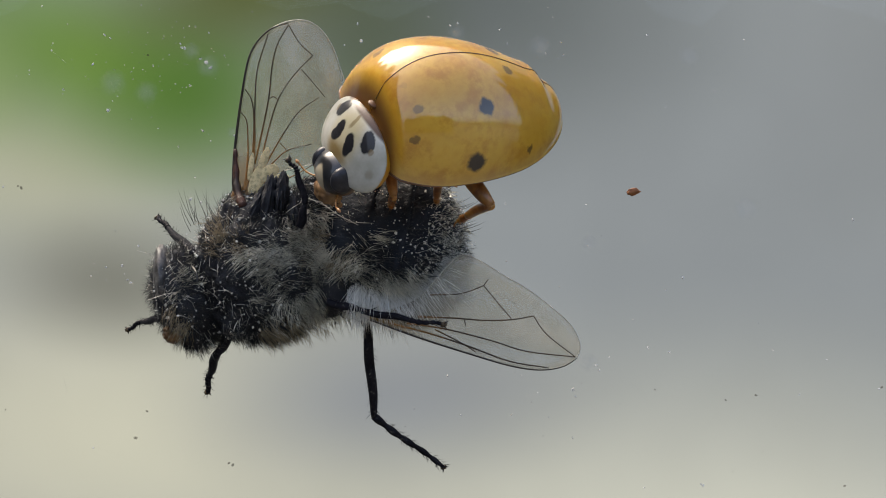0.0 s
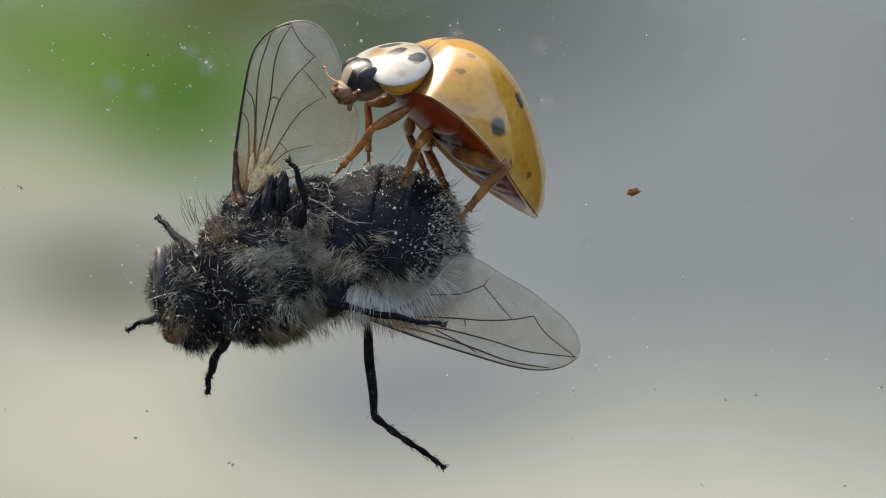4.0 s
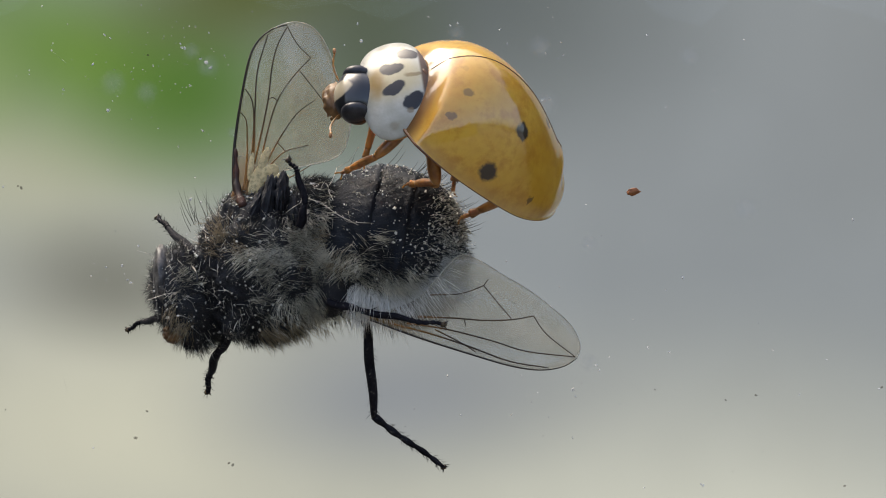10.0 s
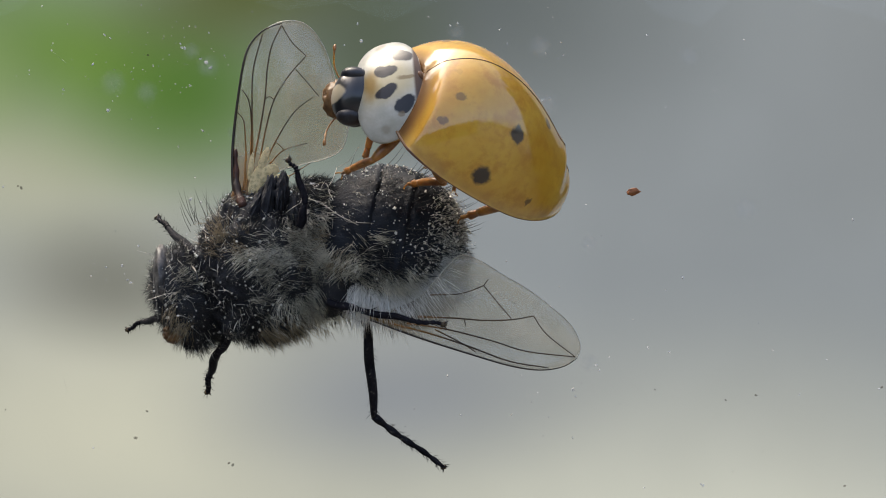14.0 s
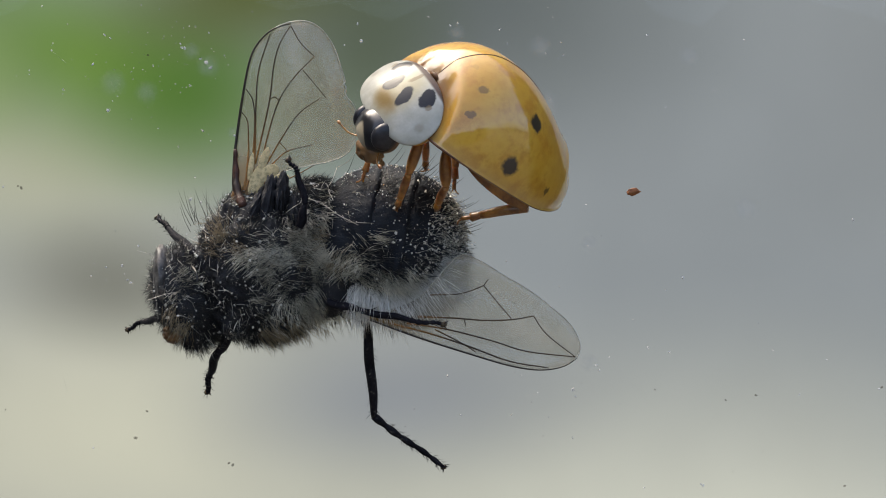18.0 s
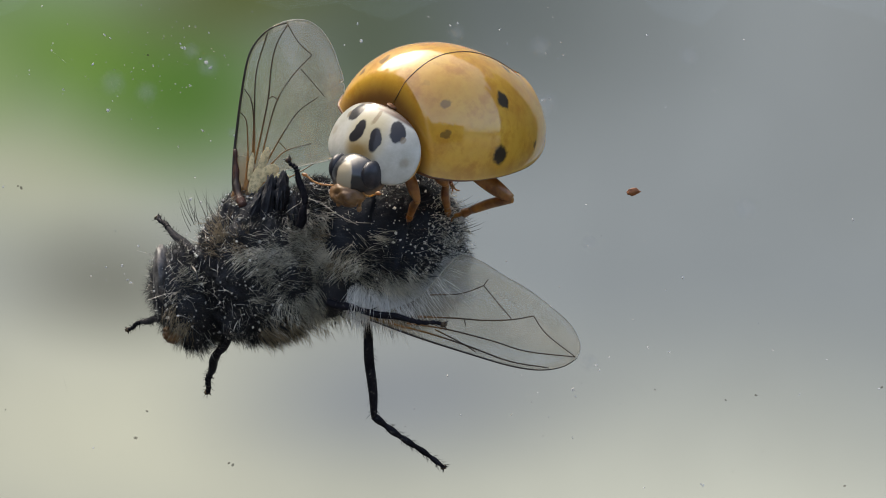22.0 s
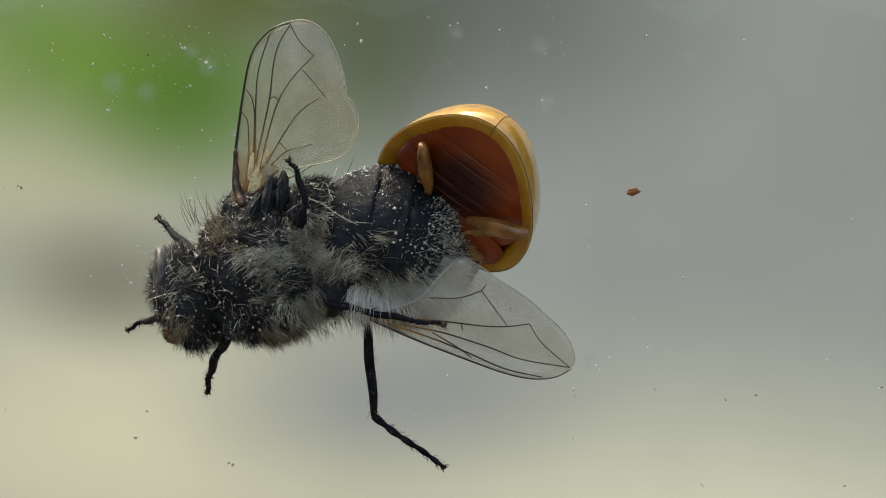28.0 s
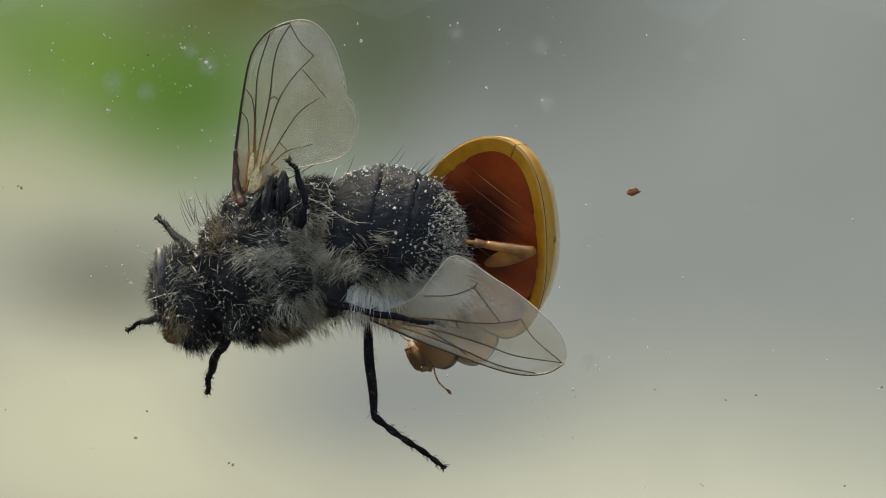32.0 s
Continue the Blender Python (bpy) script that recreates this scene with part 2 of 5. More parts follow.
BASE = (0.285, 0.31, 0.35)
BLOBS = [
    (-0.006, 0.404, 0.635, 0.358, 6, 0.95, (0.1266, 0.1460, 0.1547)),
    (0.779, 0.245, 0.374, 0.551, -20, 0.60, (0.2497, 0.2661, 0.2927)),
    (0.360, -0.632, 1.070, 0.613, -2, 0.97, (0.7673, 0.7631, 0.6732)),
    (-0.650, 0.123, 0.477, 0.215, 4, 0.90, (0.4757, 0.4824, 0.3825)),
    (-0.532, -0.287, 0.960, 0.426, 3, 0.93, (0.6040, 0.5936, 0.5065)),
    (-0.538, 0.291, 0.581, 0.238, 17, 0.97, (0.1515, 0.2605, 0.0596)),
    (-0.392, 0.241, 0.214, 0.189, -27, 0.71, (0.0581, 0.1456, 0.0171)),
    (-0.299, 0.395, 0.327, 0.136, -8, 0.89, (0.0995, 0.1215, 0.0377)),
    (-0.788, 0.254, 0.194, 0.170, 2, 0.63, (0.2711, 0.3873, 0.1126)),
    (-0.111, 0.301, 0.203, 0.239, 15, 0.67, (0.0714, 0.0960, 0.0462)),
    # this dark grey mass is shadow, painted into the backdrop's glow
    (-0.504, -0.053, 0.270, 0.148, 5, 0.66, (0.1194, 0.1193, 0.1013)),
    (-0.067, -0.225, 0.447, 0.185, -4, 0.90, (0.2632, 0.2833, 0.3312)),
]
SPOTS = [(-0.47, 1.54, 0.27, 0.25, 0.97), (-0.08, 2.33, 0.29, 0.27, 0.97), (1.37, 1.17, 0.20, 0.13, 0.55), (1.51, 1.65, 0.17, 0.12, 0.6), (-1.66, 0.41, 0.20, 0.20, 0.7), (-2.00, 1.94, 0.14, 0.13, 0.7), (1.5, 0.45, 0.14, 0.11, 0.12)]
CUTICLE = black_cuticle()
SLATE = black_cuticle("slate_black_plate", (0.38, 0.60), 0.22, 0.0, 0.8, (0.004, 0.006, 0.010), (0.013, 0.018, 0.027))
LEG_BLACK = black_cuticle("dusty_black_leg", (0.5, 0.7), 0.1, 0.8, 0.7, (0.005, 0.005, 0.008), (0.016, 0.016, 0.022))
FOOT_BROWN = plain("brown_foot", (0.03, 0.018, 0.008), (0.11, 0.07, 0.03), 4000, 0.5)
TAN_HAIR = plain("tan_hair", (0.16, 0.12, 0.065), (0.36, 0.29, 0.18), 1700, 0.5)
BLACK_HAIR = plain("black_bristle", (0.010, 0.010, 0.011), (0.03, 0.028, 0.025), 3000, 0.4)
PALE_HAIR = plain("pale_olive_hair", (0.24, 0.23, 0.17), (0.80, 0.77, 0.64), 1700, 0.45)
STRAND = plain("grey_strand", (0.20, 0.20, 0.17), (0.84, 0.82, 0.72), 2600, 0.4)
THREAD = plain("cream_thread", (0.26, 0.24, 0.19), (0.72, 0.69, 0.60), 1700, 0.4)
MEMBRANE = veil("cream_membrane", 0.95, (0.62, 0.46, 0.20), (0.86, 0.76, 0.48))
STRUT = plain("red_brown_strut", (0.012, 0.005, 0.003), (0.065, 0.018, 0.007), 2200, 0.6, bump=0.5)
MARGIN = plain("pale_wing_margin", (0.42, 0.40, 0.33), (0.70, 0.68, 0.60), 900, 0.4)
WHITE_HAIR = plain("whitish_hair", (0.70, 0.69, 0.64), (0.92, 0.91, 0.86), 2600, 0.5)
FUR = fur_mat()
SPECK = smear("pale_pane_speck", 0.8, (0.70, 0.70, 0.67), (0.90, 0.90, 0.87))
SMEAR = smear("faint_pane_smear", 0.11, (0.55, 0.56, 0.54), (0.75, 0.75, 0.72))
FINE = veil("fine_pane_dust", 0.35)
DUST = plain("white_dust", (0.50, 0.50, 0.46), (0.90, 0.89, 0.84), 2600, 0.3, coat=0.6)
GRIT = smear("dark_grit", 0.55, (0.05, 0.04, 0.03), (0.14, 0.11, 0.08))
FLAKE = plain("red_brown_flake", (0.16, 0.05, 0.015), (0.30, 0.11, 0.03), 4000, 0.6, bump=0.4)
FLY_EYE = plain("pale_dried_eye", (0.025, 0.024, 0.024), (0.15, 0.14, 0.13), 5200, 0.4, bump=0.8)
MOUTH = plain("amber_mouth", (0.05, 0.02, 0.006), (0.20, 0.10, 0.025), 1800, 0.4)
VEIN = vein_mat()
EDGE_VEIN = plain("black_vein", (0.010, 0.008, 0.006), (0.045, 0.030, 0.018), 900, 0.5)
SMOKY, CLEAR = wing_mat(0.32), wing_mat(0.26, 1.3)
SHELL, PLATE, FACE, BELLY = shell_mat(), pronotum_mat(), head_mat(), belly_mat()
AMBER = plain("amber_leg", (0.13, 0.046, 0.014), (0.44, 0.205, 0.048), 1500, 0.30, bump=0.4, coat=0.4, sss=0.2)
RIDGE = plain("pale_brown_ridge", (0.14, 0.035, 0.010), (0.40, 0.17, 0.08), 900, 0.35)
MOUTHPART = plain("brown_mouthpart", (0.09, 0.045, 0.017), (0.25, 0.135, 0.05), 1900, 0.45, bump=0.3)
UNDER = plain("amber_underside", (0.58, 0.25, 0.012), (0.72, 0.37, 0.03), 1200, 0.35, bump=0.15, coat=0.4, sss=0.2)
NECK_BROWN = plain("neck_brown", (0.07, 0.024, 0.008), (0.16, 0.065, 0.018), 1500, 0.35, bump=0.2)
SEAM = plain("dark_seam", (0.06, 0.02, 0.006), (0.14, 0.055, 0.014), 1500, 0.4)
EYE_BLACK = plain("glossy_black_eye", (0.012, 0.012, 0.016), (0.03, 0.03, 0.038), 4000, 0.38, bump=0.2)


# ---- mesh helpers: all sizes in millimetres ----
def mesh(name, verts, faces, material, smooth=True):
    me = bpy.data.meshes.new(name)
    me.from_pydata([(v[0] * MM, v[1] * MM, v[2] * MM) for v in verts], [], faces)
    me.materials.append(material)
    if smooth:
        me.polygons.foreach_set("use_smooth", [True] * len(me.polygons))
    me.update()
    return me


def part(name, geo, material, parent, label="", smooth=True):
    ob = new(name, mesh(name, geo[0], geo[1], material, smooth))
    ob.parent = parent
    return tagged(ob, label)


def thing(name, at, label, category, kind="", group=""):
    ob = new(name)
    ob.empty_display_size = 0.5 * MM
    ob.matrix_basis = Matrix.Translation(Vector(at) * MM)
    return tagged(ob, label, category, group, kind)


def join(*geos):
    verts, faces = [], []
    for v, f in geos:
        k = len(verts)
        verts += list(v)
        faces += [tuple(i + k for i in q) for q in f]
    return verts, faces


def grid(rows, wrap=False):
    """Faces over rows of equally many points."""
    verts = [tuple(p) for r in rows for p in r]
    n, faces = len(rows[0]), []
    for i in range(len(rows) - 1):
        for j in range(n if wrap else n - 1):
            a, b = i * n + j, i * n + (j + 1) % n
            faces.append((a, b, b + n, a + n))
    return verts, faces


def swell(d, bumps, freq, seed, fine):
    return 1 + bumps * (noise.noise(d * freq + Vector((seed, seed * 1.7, 0))) + (fine * noise.fractal(d * freq * 3.1 + Vector((seed, 0, seed)), 0.7, 2.1, 4) if fine else 0.0))


def rough_ball(centre, radii, turn=0.0, bumps=0.0, freq=1.0, rings=24, round_=36, seed=0.0, square=1.0, fine=0.0):
    """A closed ellipsoid, turned in the picture plane, with lumps."""
    ca, sa = math.cos(radians(turn)), math.sin(radians(turn))
    rows = []
    for i in range(rings + 1):
        a = math.pi * (0.004 + 0.992 * i / rings)
        row = []
        for j in range(round_):
            b = 2 * math.pi * j / round_
            d = Vector((math.cos(a), math.sin(a) * math.cos(b), math.sin(a) * math.sin(b)))
            if square != 1.0:
                d = Vector([math.copysign(abs(q) ** square, q) for q in d])
            k = swell(d, bumps, freq, seed, fine)
            x, y, z = d.x * radii[0] * k, d.y * radii[1] * k, d.z * radii[2] * k
            row.append((centre[0] + x * ca - z * sa, centre[1] + y, centre[2] + x * sa + z * ca))
        rows.append(row)
    v, f = grid(rows, True)
    n = round_
    f += [tuple(range(n - 1, -1, -1)), tuple(len(v) - n + j for j in range(n))]
    return v, [tuple(reversed(q)) for q in f]


def bend(points, steps=8):
    """A smooth line through the points (Catmull-Rom)."""
    p = [Vector(q) for q in points]
    p = [p[0] * 2 - p[1]] + p + [p[-1] * 2 - p[-2]]
    out = []
    for i in range(1, len(p) - 2):
        for s in range(steps):
            t = s / steps
            out.append(0.5 * (2 * p[i] + (p[i + 1] - p[i - 1]) * t + (2 * p[i - 1] - 5 * p[i] + 4 * p[i + 1] - p[i + 2]) * t * t
                              + (3 * p[i] - p[i - 1] - 3 * p[i + 1] + p[i + 2]) * t ** 3))
    return out + [p[-2]]


def tube(points, radius, sides=8, steps=6, flat=1.0):
    """A closed tube along a smooth line; radius is a number or a function of 0..1."""
    line = bend(points, steps) if steps > 1 else [Vector(q) for q in points]
    rows, up = [], Vector((0.31, -0.9, 0.25))
    for i, p in enumerate(line):
        d = (line[min(i + 1, len(line) - 1)] - line[max(i - 1, 0)]).normalized()
        a = (up - d * up.dot(d)).normalized()
        b = d.cross(a)
        r = radius(i / (len(line) - 1)) if callable(radius) else radius
        rows.append([p + (a * math.cos(2 * math.pi * j / sides) * flat + b * math.sin(2 * math.pi * j / sides)) * r for j in range(sides)])
    v, f = grid(rows, True)
    n = sides
    return v, f + [tuple(range(n - 1, -1, -1)), tuple(len(v) - n + j for j in range(n))]


def hairs(rows):
    """Tapered, bent bristles: rows of (root, way, length, radius, bow)."""
    verts, faces = [], []
    for root, way, length, r, bow in rows:
        way = way.normalized()
        a = way.orthogonal().normalized()
        b = way.cross(a)
        k = len(verts)
        for s, q in ((0.0, 1.0), (0.4, 0.8), (0.75, 0.5)):
            c = root + way * (length * s) + bow * (length * s * s)
            for j in range(3):
                t = 2 * math.pi * j / 3
                verts.append(c + (a * math.cos(t) + b * math.sin(t)) * (r * q))
        verts.append(root + way * length + bow * length)
        for i in (0, 3):
            for j in range(3):
                faces.append((k + i + j, k + i + (j + 1) % 3, k + i + 3 + (j + 1) % 3, k + i + 3 + j))
        faces += [(k + 6 + j, k + 6 + (j + 1) % 3, k + 9) for j in range(3)]
    return verts, faces


def grains(rows):
    """Small angular crumbs: rows of (place, size)."""
    verts, faces = [], []
    for c, s in rows:
        k = len(verts)
        m = Euler((rng.uniform(0, 6), rng.uniform(0, 6), rng.uniform(0, 6))).to_matrix()
        for d in ((1, 0, 0), (-1, 0, 0), (0, 1, 0), (0, -1, 0), (0, 0, 1), (0, 0, -1)):
            verts.append(Vector(c) + m @ (Vector(d) * s * rng.uniform(0.6, 1.3)))
        for q in ((0, 2, 4), (2, 1, 4), (1, 3, 4), (3, 0, 4), (2, 0, 5), (1, 2, 5), (3, 1, 5), (0, 3, 5)):
            faces.append(tuple(k + i for i in q))
    return verts, faces


rng = random.Random(7)

# ---- the setting ----
PANE = 4.0    # the face of the pane towards the camera


def box(x0, x1, y0, y1, z0, z1):
    v = [(x, y, z) for x in (x0, x1) for y in (y0, y1) for z in (z0, z1)]
    return v, [(0, 1, 3, 2), (4, 6, 7, 5), (0, 4, 5, 1), (2, 3, 7, 6), (0, 2, 6, 4), (1, 5, 7, 3)]


pane = new("window_1", mesh("window_1", *box(-300, 300, PANE, PANE + 4, -250, 250), glass_mat(), smooth=False))
tagged(pane, "clear dusty window pane with a dead fly stuck on it", "window", kind="structure")
pane.visible_shadow = False
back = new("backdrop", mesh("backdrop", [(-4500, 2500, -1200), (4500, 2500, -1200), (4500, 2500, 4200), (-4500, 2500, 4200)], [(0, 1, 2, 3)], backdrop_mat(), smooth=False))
tagged(back, "self-lit backdrop of the blurred green and grey garden far beyond the window", "backdrop", kind="structure")
soil = plain("grey_ground", (0.07, 0.068, 0.06), (0.11, 0.105, 0.095), 3, 0.9)
ground = new("ground", mesh("ground", [(-4e5, -4e5, -1200), (4e5, -4e5, -1200), (4e5, 4e5, -1200), (-4e5, 4e5, -1200)], [(0, 1, 2, 3)], soil, smooth=False))
tagged(ground, "pale grey ground below the window", "ground", kind="structure")

leafy = plain("hedge_green", (0.012, 0.018, 0.006), (0.05, 0.065, 0.022), 6, 0.9, bump=0.5)


def hedge(x, y0, y1, height, seed):
    """A dense ragged hedge form, added out of the camera's sight to darken what glossy things mirror."""
    rows, n = [], 60
    for j in range(n + 1):
        y = y0 + (y1 - y0) * j / n
        top = height * (0.72 + 0.30 * noise.fractal(Vector((y * 0.0011, seed, 0)), 0.8, 2.2, 6)) * min(1.0, 0.25 + (j if y0 < y1 else n - j) / 7.0)
        rows.append([(x + 260 * noise.noise(Vector((y * 0.002, k * 0.4, seed))) - math.copysign(60 * k, -x) * 0.3, y, -1200 + (top + 1200) * k / 16) for k in range(17)]
                    + [(x + math.copysign(700, x), y, -1200 + (top + 1200) * k / 4) for k in (4, 2, 0)])
    return grid(rows)


# unseen side screens, placed and sized to cut sky glare on the shell
for x, y0, y1, height, seed in ((3900, 900, 2400, 5200, 3.0), (-3900, -3000, 2400, 6500, 8.0), (1700, 900, 2400, 2600, 12.0)):
    row_ = new("hedge", mesh("hedge", *hedge(x, y0, y1, height, seed), leafy))
    tagged(row_, "unseen dense dark green hedge added beside the window to darken reflections", "hedge", kind="structure")
v, f = hedge(7000, -7000, 7000, 1500, 5.0)
row_ = new("hedge", mesh("hedge", [(y, -x, z) for x, y, z in v], f, leafy))
tagged(row_, "low ragged garden hedge facing the window", "hedge", kind="structure")

# ---- dust on the pane ----


def on_pane(x, z):
    return Vector((x, PANE - 0.01, z))


white, dark = [], []
GRAINS = [mesh("dust_speck", *join(*[rough_ball((rng.gauss(0, 0.5), 0, rng.gauss(0, 0.5)), (rng.uniform(0.5, 0.9), 0.35, rng.uniform(0.35, 0.7)), rng.uniform(0, 90), 0.5, 2.0, 6, 8, k * 3 + q) for q in range(2)]), SPECK) for k in range(4)]
FLECKS = [mesh("fleck", *rough_ball((0, 0, 0), (0.9, 0.4, 0.6), 20 * k, 0.7, 1.8, 8, 12, 20 + k), GRIT) for k in range(3)]
for k, (x, z, s) in enumerate(((-10.52, 5.54, 0.050), (-10.09, 4.16, 0.050), (-10.18, 6.44, 0.035), (-10.01, 6.34, 0.030), (-2.58, 6.78, 0.045), (-2.45, 6.27, 0.050), (-2.96, 6.13, 0.025), (-7.80, 6.05, 0.060), (-7.88, 6.17, 0.040), (-7.12, 5.59, 0.060), (-7.00, 5.45, 0.050), (-7.29, 5.71, 0.040), (-7.24, 3.55, 0.045), (-6.27, 3.42, 0.035), (-7.58, 1.50, 0.045), (-7.71, 0.44, 0.030), (-9.38, -1.00, 0.050), (-9.48, -0.93, 0.030), (-9.65, -0.51, 0.040), (4.69, -3.64, 0.040), (2.06, -5.00, 0.035), (3.89, -4.23, 0.050), (3.98, -4.43, 0.030), (3.89, -5.68, 0.030), (3.16, -5.05, 0.025), (0.14, -3.81, 0.030), (0.53, -5.00, 0.030), (7.80, -7.09, 0.050), (12.34, 0.87, 0.045), (7.20, -0.87, 0.040), (13.10, -4.20, 0.030), (2.99, 4.47, 0.050), (3.08, 5.88, 0.030), (6.13, 6.44, 0.030), (4.35, 0.10, 0.030), (1.72, 6.61, 0.030), (0.22, 6.73, 0.045), (0.44, 6.78, 0.030), (-3.64, 4.94, 0.030), (-0.58, -5.42, 0.020), (5.28, -0.66, 0.020), (9.28, -1.09, 0.020))):
    ob = new("dust_speck", GRAINS[k % 4])
    ob.matrix_basis = Matrix.Translation(on_pane(x, z) * MM) @ pose(0, 0, 0, 0, 37 * k % 360, 0) @ Matrix.Diagonal((1.4 * s, s, 1.4 * s, 1))
    tagged(ob, "white dust speck stuck on the window pane", "dust speck", "white specks on the pane")
for k, (x, z, s) in enumerate(((-9.24, -5.68, 0.070), (-8.90, -4.88, 0.050), (-12.68, 1.84, 0.060), (-12.78, 1.89, 0.040), (9.41, -4.40, 0.050), (6.37, -4.23, 0.030), (13.19, -4.16, 0.050), (12.08, -7.12, 0.050), (8.50, -4.54, 0.035), (-6.32, -6.49, 0.060), (-6.44, -6.44, 0.050), (-8.87, 5.83, 0.040), (-13.15, -4.83, 0.030), (9.62, -6.10, 0.025))):
    ob = new("fleck", FLECKS[k % 3])
    ob.matrix_basis = Matrix.Translation(on_pane(x, z) * MM) @ pose(0, 0, 0, 0, 53 * k % 360, 0) @ Matrix.Diagonal((s, s, s, 1))
    tagged(ob, "small dark dirt fleck stuck on the window pane", "dirt fleck", "dark flecks on the pane")
for cx, cz, sx, sz, n in ((-9.6, 5.2, 1.9, 1.0, 70), (-8.4, 6.0, 0.8, 0.5, 40), (0, 0, 13, 7.5, 520), (3.2, -3.6, 2.6, 1.6, 60), (2.5, 6.2, 1.2, 0.7, 25), (-9.2, -0.7, 1.0, 0.5, 20)):
    for _ in range(n):
        white.append((on_pane(rng.gauss(cx, sx), rng.gauss(cz, sz)), min(0.06, 0.017 * math.exp(rng.gauss(0, 0.5)))))
for _ in range(40):
    dark.append((on_pane(rng.uniform(-13, 13), rng.uniform(-7.4, 7.4)), rng.uniform(0.008, 0.02)))
SMUDGES = [mesh("smudge", *rough_ball((0, 0, 0), (1.5, 0.05, 1.3), 25 * k, 0.4, 1.6, 10, 20, 40 + k), SMEAR) for k in range(3)]
for k, (x, z, s) in enumerate(((-7.05, 5.50, 0.30), (-7.55, 5.95, 0.22), (-9.9, 5.0, 0.35), (-8.9, 4.7, 0.30), (-6.3, 3.5, 0.16), (2.9, 6.1, 0.28), (0.4, 6.5, 0.24), (3.1, 4.4, 0.30), (4.4, 0.2, 0.22), (7.4, 5.8, 0.25), (4.4, -3.4, 0.25), (9.1, 1.2, 0.30))):
    ob = new("smudge", SMUDGES[k % 3])
    ob.matrix_basis = Matrix.Translation((on_pane(x, z) + Vector((0, -0.05, 0))) * MM) @ pose(0, 0, 0, 0, 41 * k % 360, 0) @ Matrix.Diagonal((s, s, s, 1))
    tagged(ob, "faint pale dust smudge on the window pane", "smudge", "faint smudges on the pane")
dust = new("dust", mesh("dust", *grains(white), FINE, smooth=False))
tagged(dust, "fine white dust specks on the window pane", "dust", kind="stuff")
grit = new("grit", mesh("grit", *grains(dark), GRIT, smooth=False))
tagged(grit, "tiny dark grit specks on the window pane", "grit", kind="stuff")
threads = []
for _ in range(16):
    c = on_pane(rng.uniform(-12.5, 12.5), rng.uniform(-7, 7))
    way = Vector((rng.uniform(-1, 1), 0, rng.uniform(-1, 1)))
    threads.append((c, way, rng.uniform(0.2, 0.6), 0.004, Vector((rng.uniform(-0.4, 0.4), 0, rng.uniform(-0.4, 0.4)))))
lint = new("lint", mesh("lint", *hairs(threads), FINE))
tagged(lint, "short pale lint fibres clinging to the pane", "lint", kind="stuff")
flake = new("flake", mesh("flake", *rough_ball((0, 0, 0), (0.19, 0.05, 0.11), 8, 0.5, 3.0, 10, 14, 3.0), FLAKE))
flake.matrix_basis = Matrix.Translation(Vector((5.71, PANE - 0.04, 1.72)) * MM)
tagged(flake, "small red-brown flake stuck to the window pane", "flake")


# ---- the dead fly ----
def fly_leg(fly, joints, radii, name="leg"):
    """Femur, shin and foot along joints, each with its own bristles."""
    made = []
    for i, (a, b) in enumerate(zip(joints, joints[1:])):
        a, b = Vector(a), Vector(b)
        d = b - a
        side = Vector((d.z, 0, -d.x)).normalized()
        r0, r1 = radii[i] * 0.68, radii[i + 1] * 0.68
        last = i == len(joints) - 2
        pts = [a, a.lerp(b, 0.35) + side * 0.03, a.lerp(b, 0.7) - side * 0.02, b]
        if last:
            geo = tube(pts, lambda t, r0=r0, r1=r1: (r0 + (r1 - r0) * t) * (1 + 0.22 * math.sin(t * 31)), 8, 8)
        else:
            geo = tube(pts, lambda t, r0=r0, r1=r1: (r0 + (r1 - r0) * t) * (0.8 + 0.45 * math.sin(math.pi * min(1, t * 0.9 + 0.1)) ** 0.7), 9, 6)
        rows = []
        for _ in range(int(34 * d.length)):
            t = rng.random()
            out = Vector((rng.gauss(0, 1), rng.gauss(0, 1), rng.gauss(0, 1)))
            out = (out - d.normalized() * out.dot(d.normalized())).normalized()
            rows.append((a.lerp(b, t) + out * r1 * 0.7, out + d.normalized() * 0.9, rng.uniform(0.08, 0.24), 0.008, d.normalized() * 0.2))
        if last:
            for s in (-1, 1):
                rows.append((b, d.normalized() * 0.6 + side * s, 0.16, 0.022, d.normalized() * 0.4))
                rows.append((b, d.normalized() * 0.3 + side * s * 0.6 + Vector((0, -0.6, 0)), 0.13, 0.03, d.normalized() * 0.2))
        made.append(part(("thigh", "shin", "foot")[min(i, 2)], join(geo, hairs(rows)), LEG_BLACK, fly))
    claw = rough_ball(joints[-1], (0.09, 0.06, 0.07), 30, 0.5, 3, 8, 12, joints[-1][0])
    part("foot_pad", claw, FOOT_BROWN, made[-1], "brown foot pad")
    return made


def on_ball(c, r, turn, d):
    ca, sa = math.cos(radians(turn)), math.sin(radians(turn))
    form = LUMPS.get(tuple(c))
    k = swell(d, *form) if form else 1.0
    x, y, z = d.x * r[0] * k, d.y * r[1] * k, d.z * r[2] * k
    nrm = Vector((d.x / r[0], d.y / r[1], d.z / r[2])).normalized()
    return (Vector((c[0] + x * ca - z * sa, c[1] + y, c[2] + x * sa + z * ca)),
            Vector((nrm.x * ca - nrm.z * sa, nrm.y, nrm.x * sa + nrm.z * ca)))


def ball_dir():
    while True:
        d = Vector((rng.uniform(-1, 1), rng.uniform(-1, 1), rng.uniform(-1, 1)))
        if 0.1 < d.length < 1 and d.normalized().y < 0.75:
            return d.normalized()


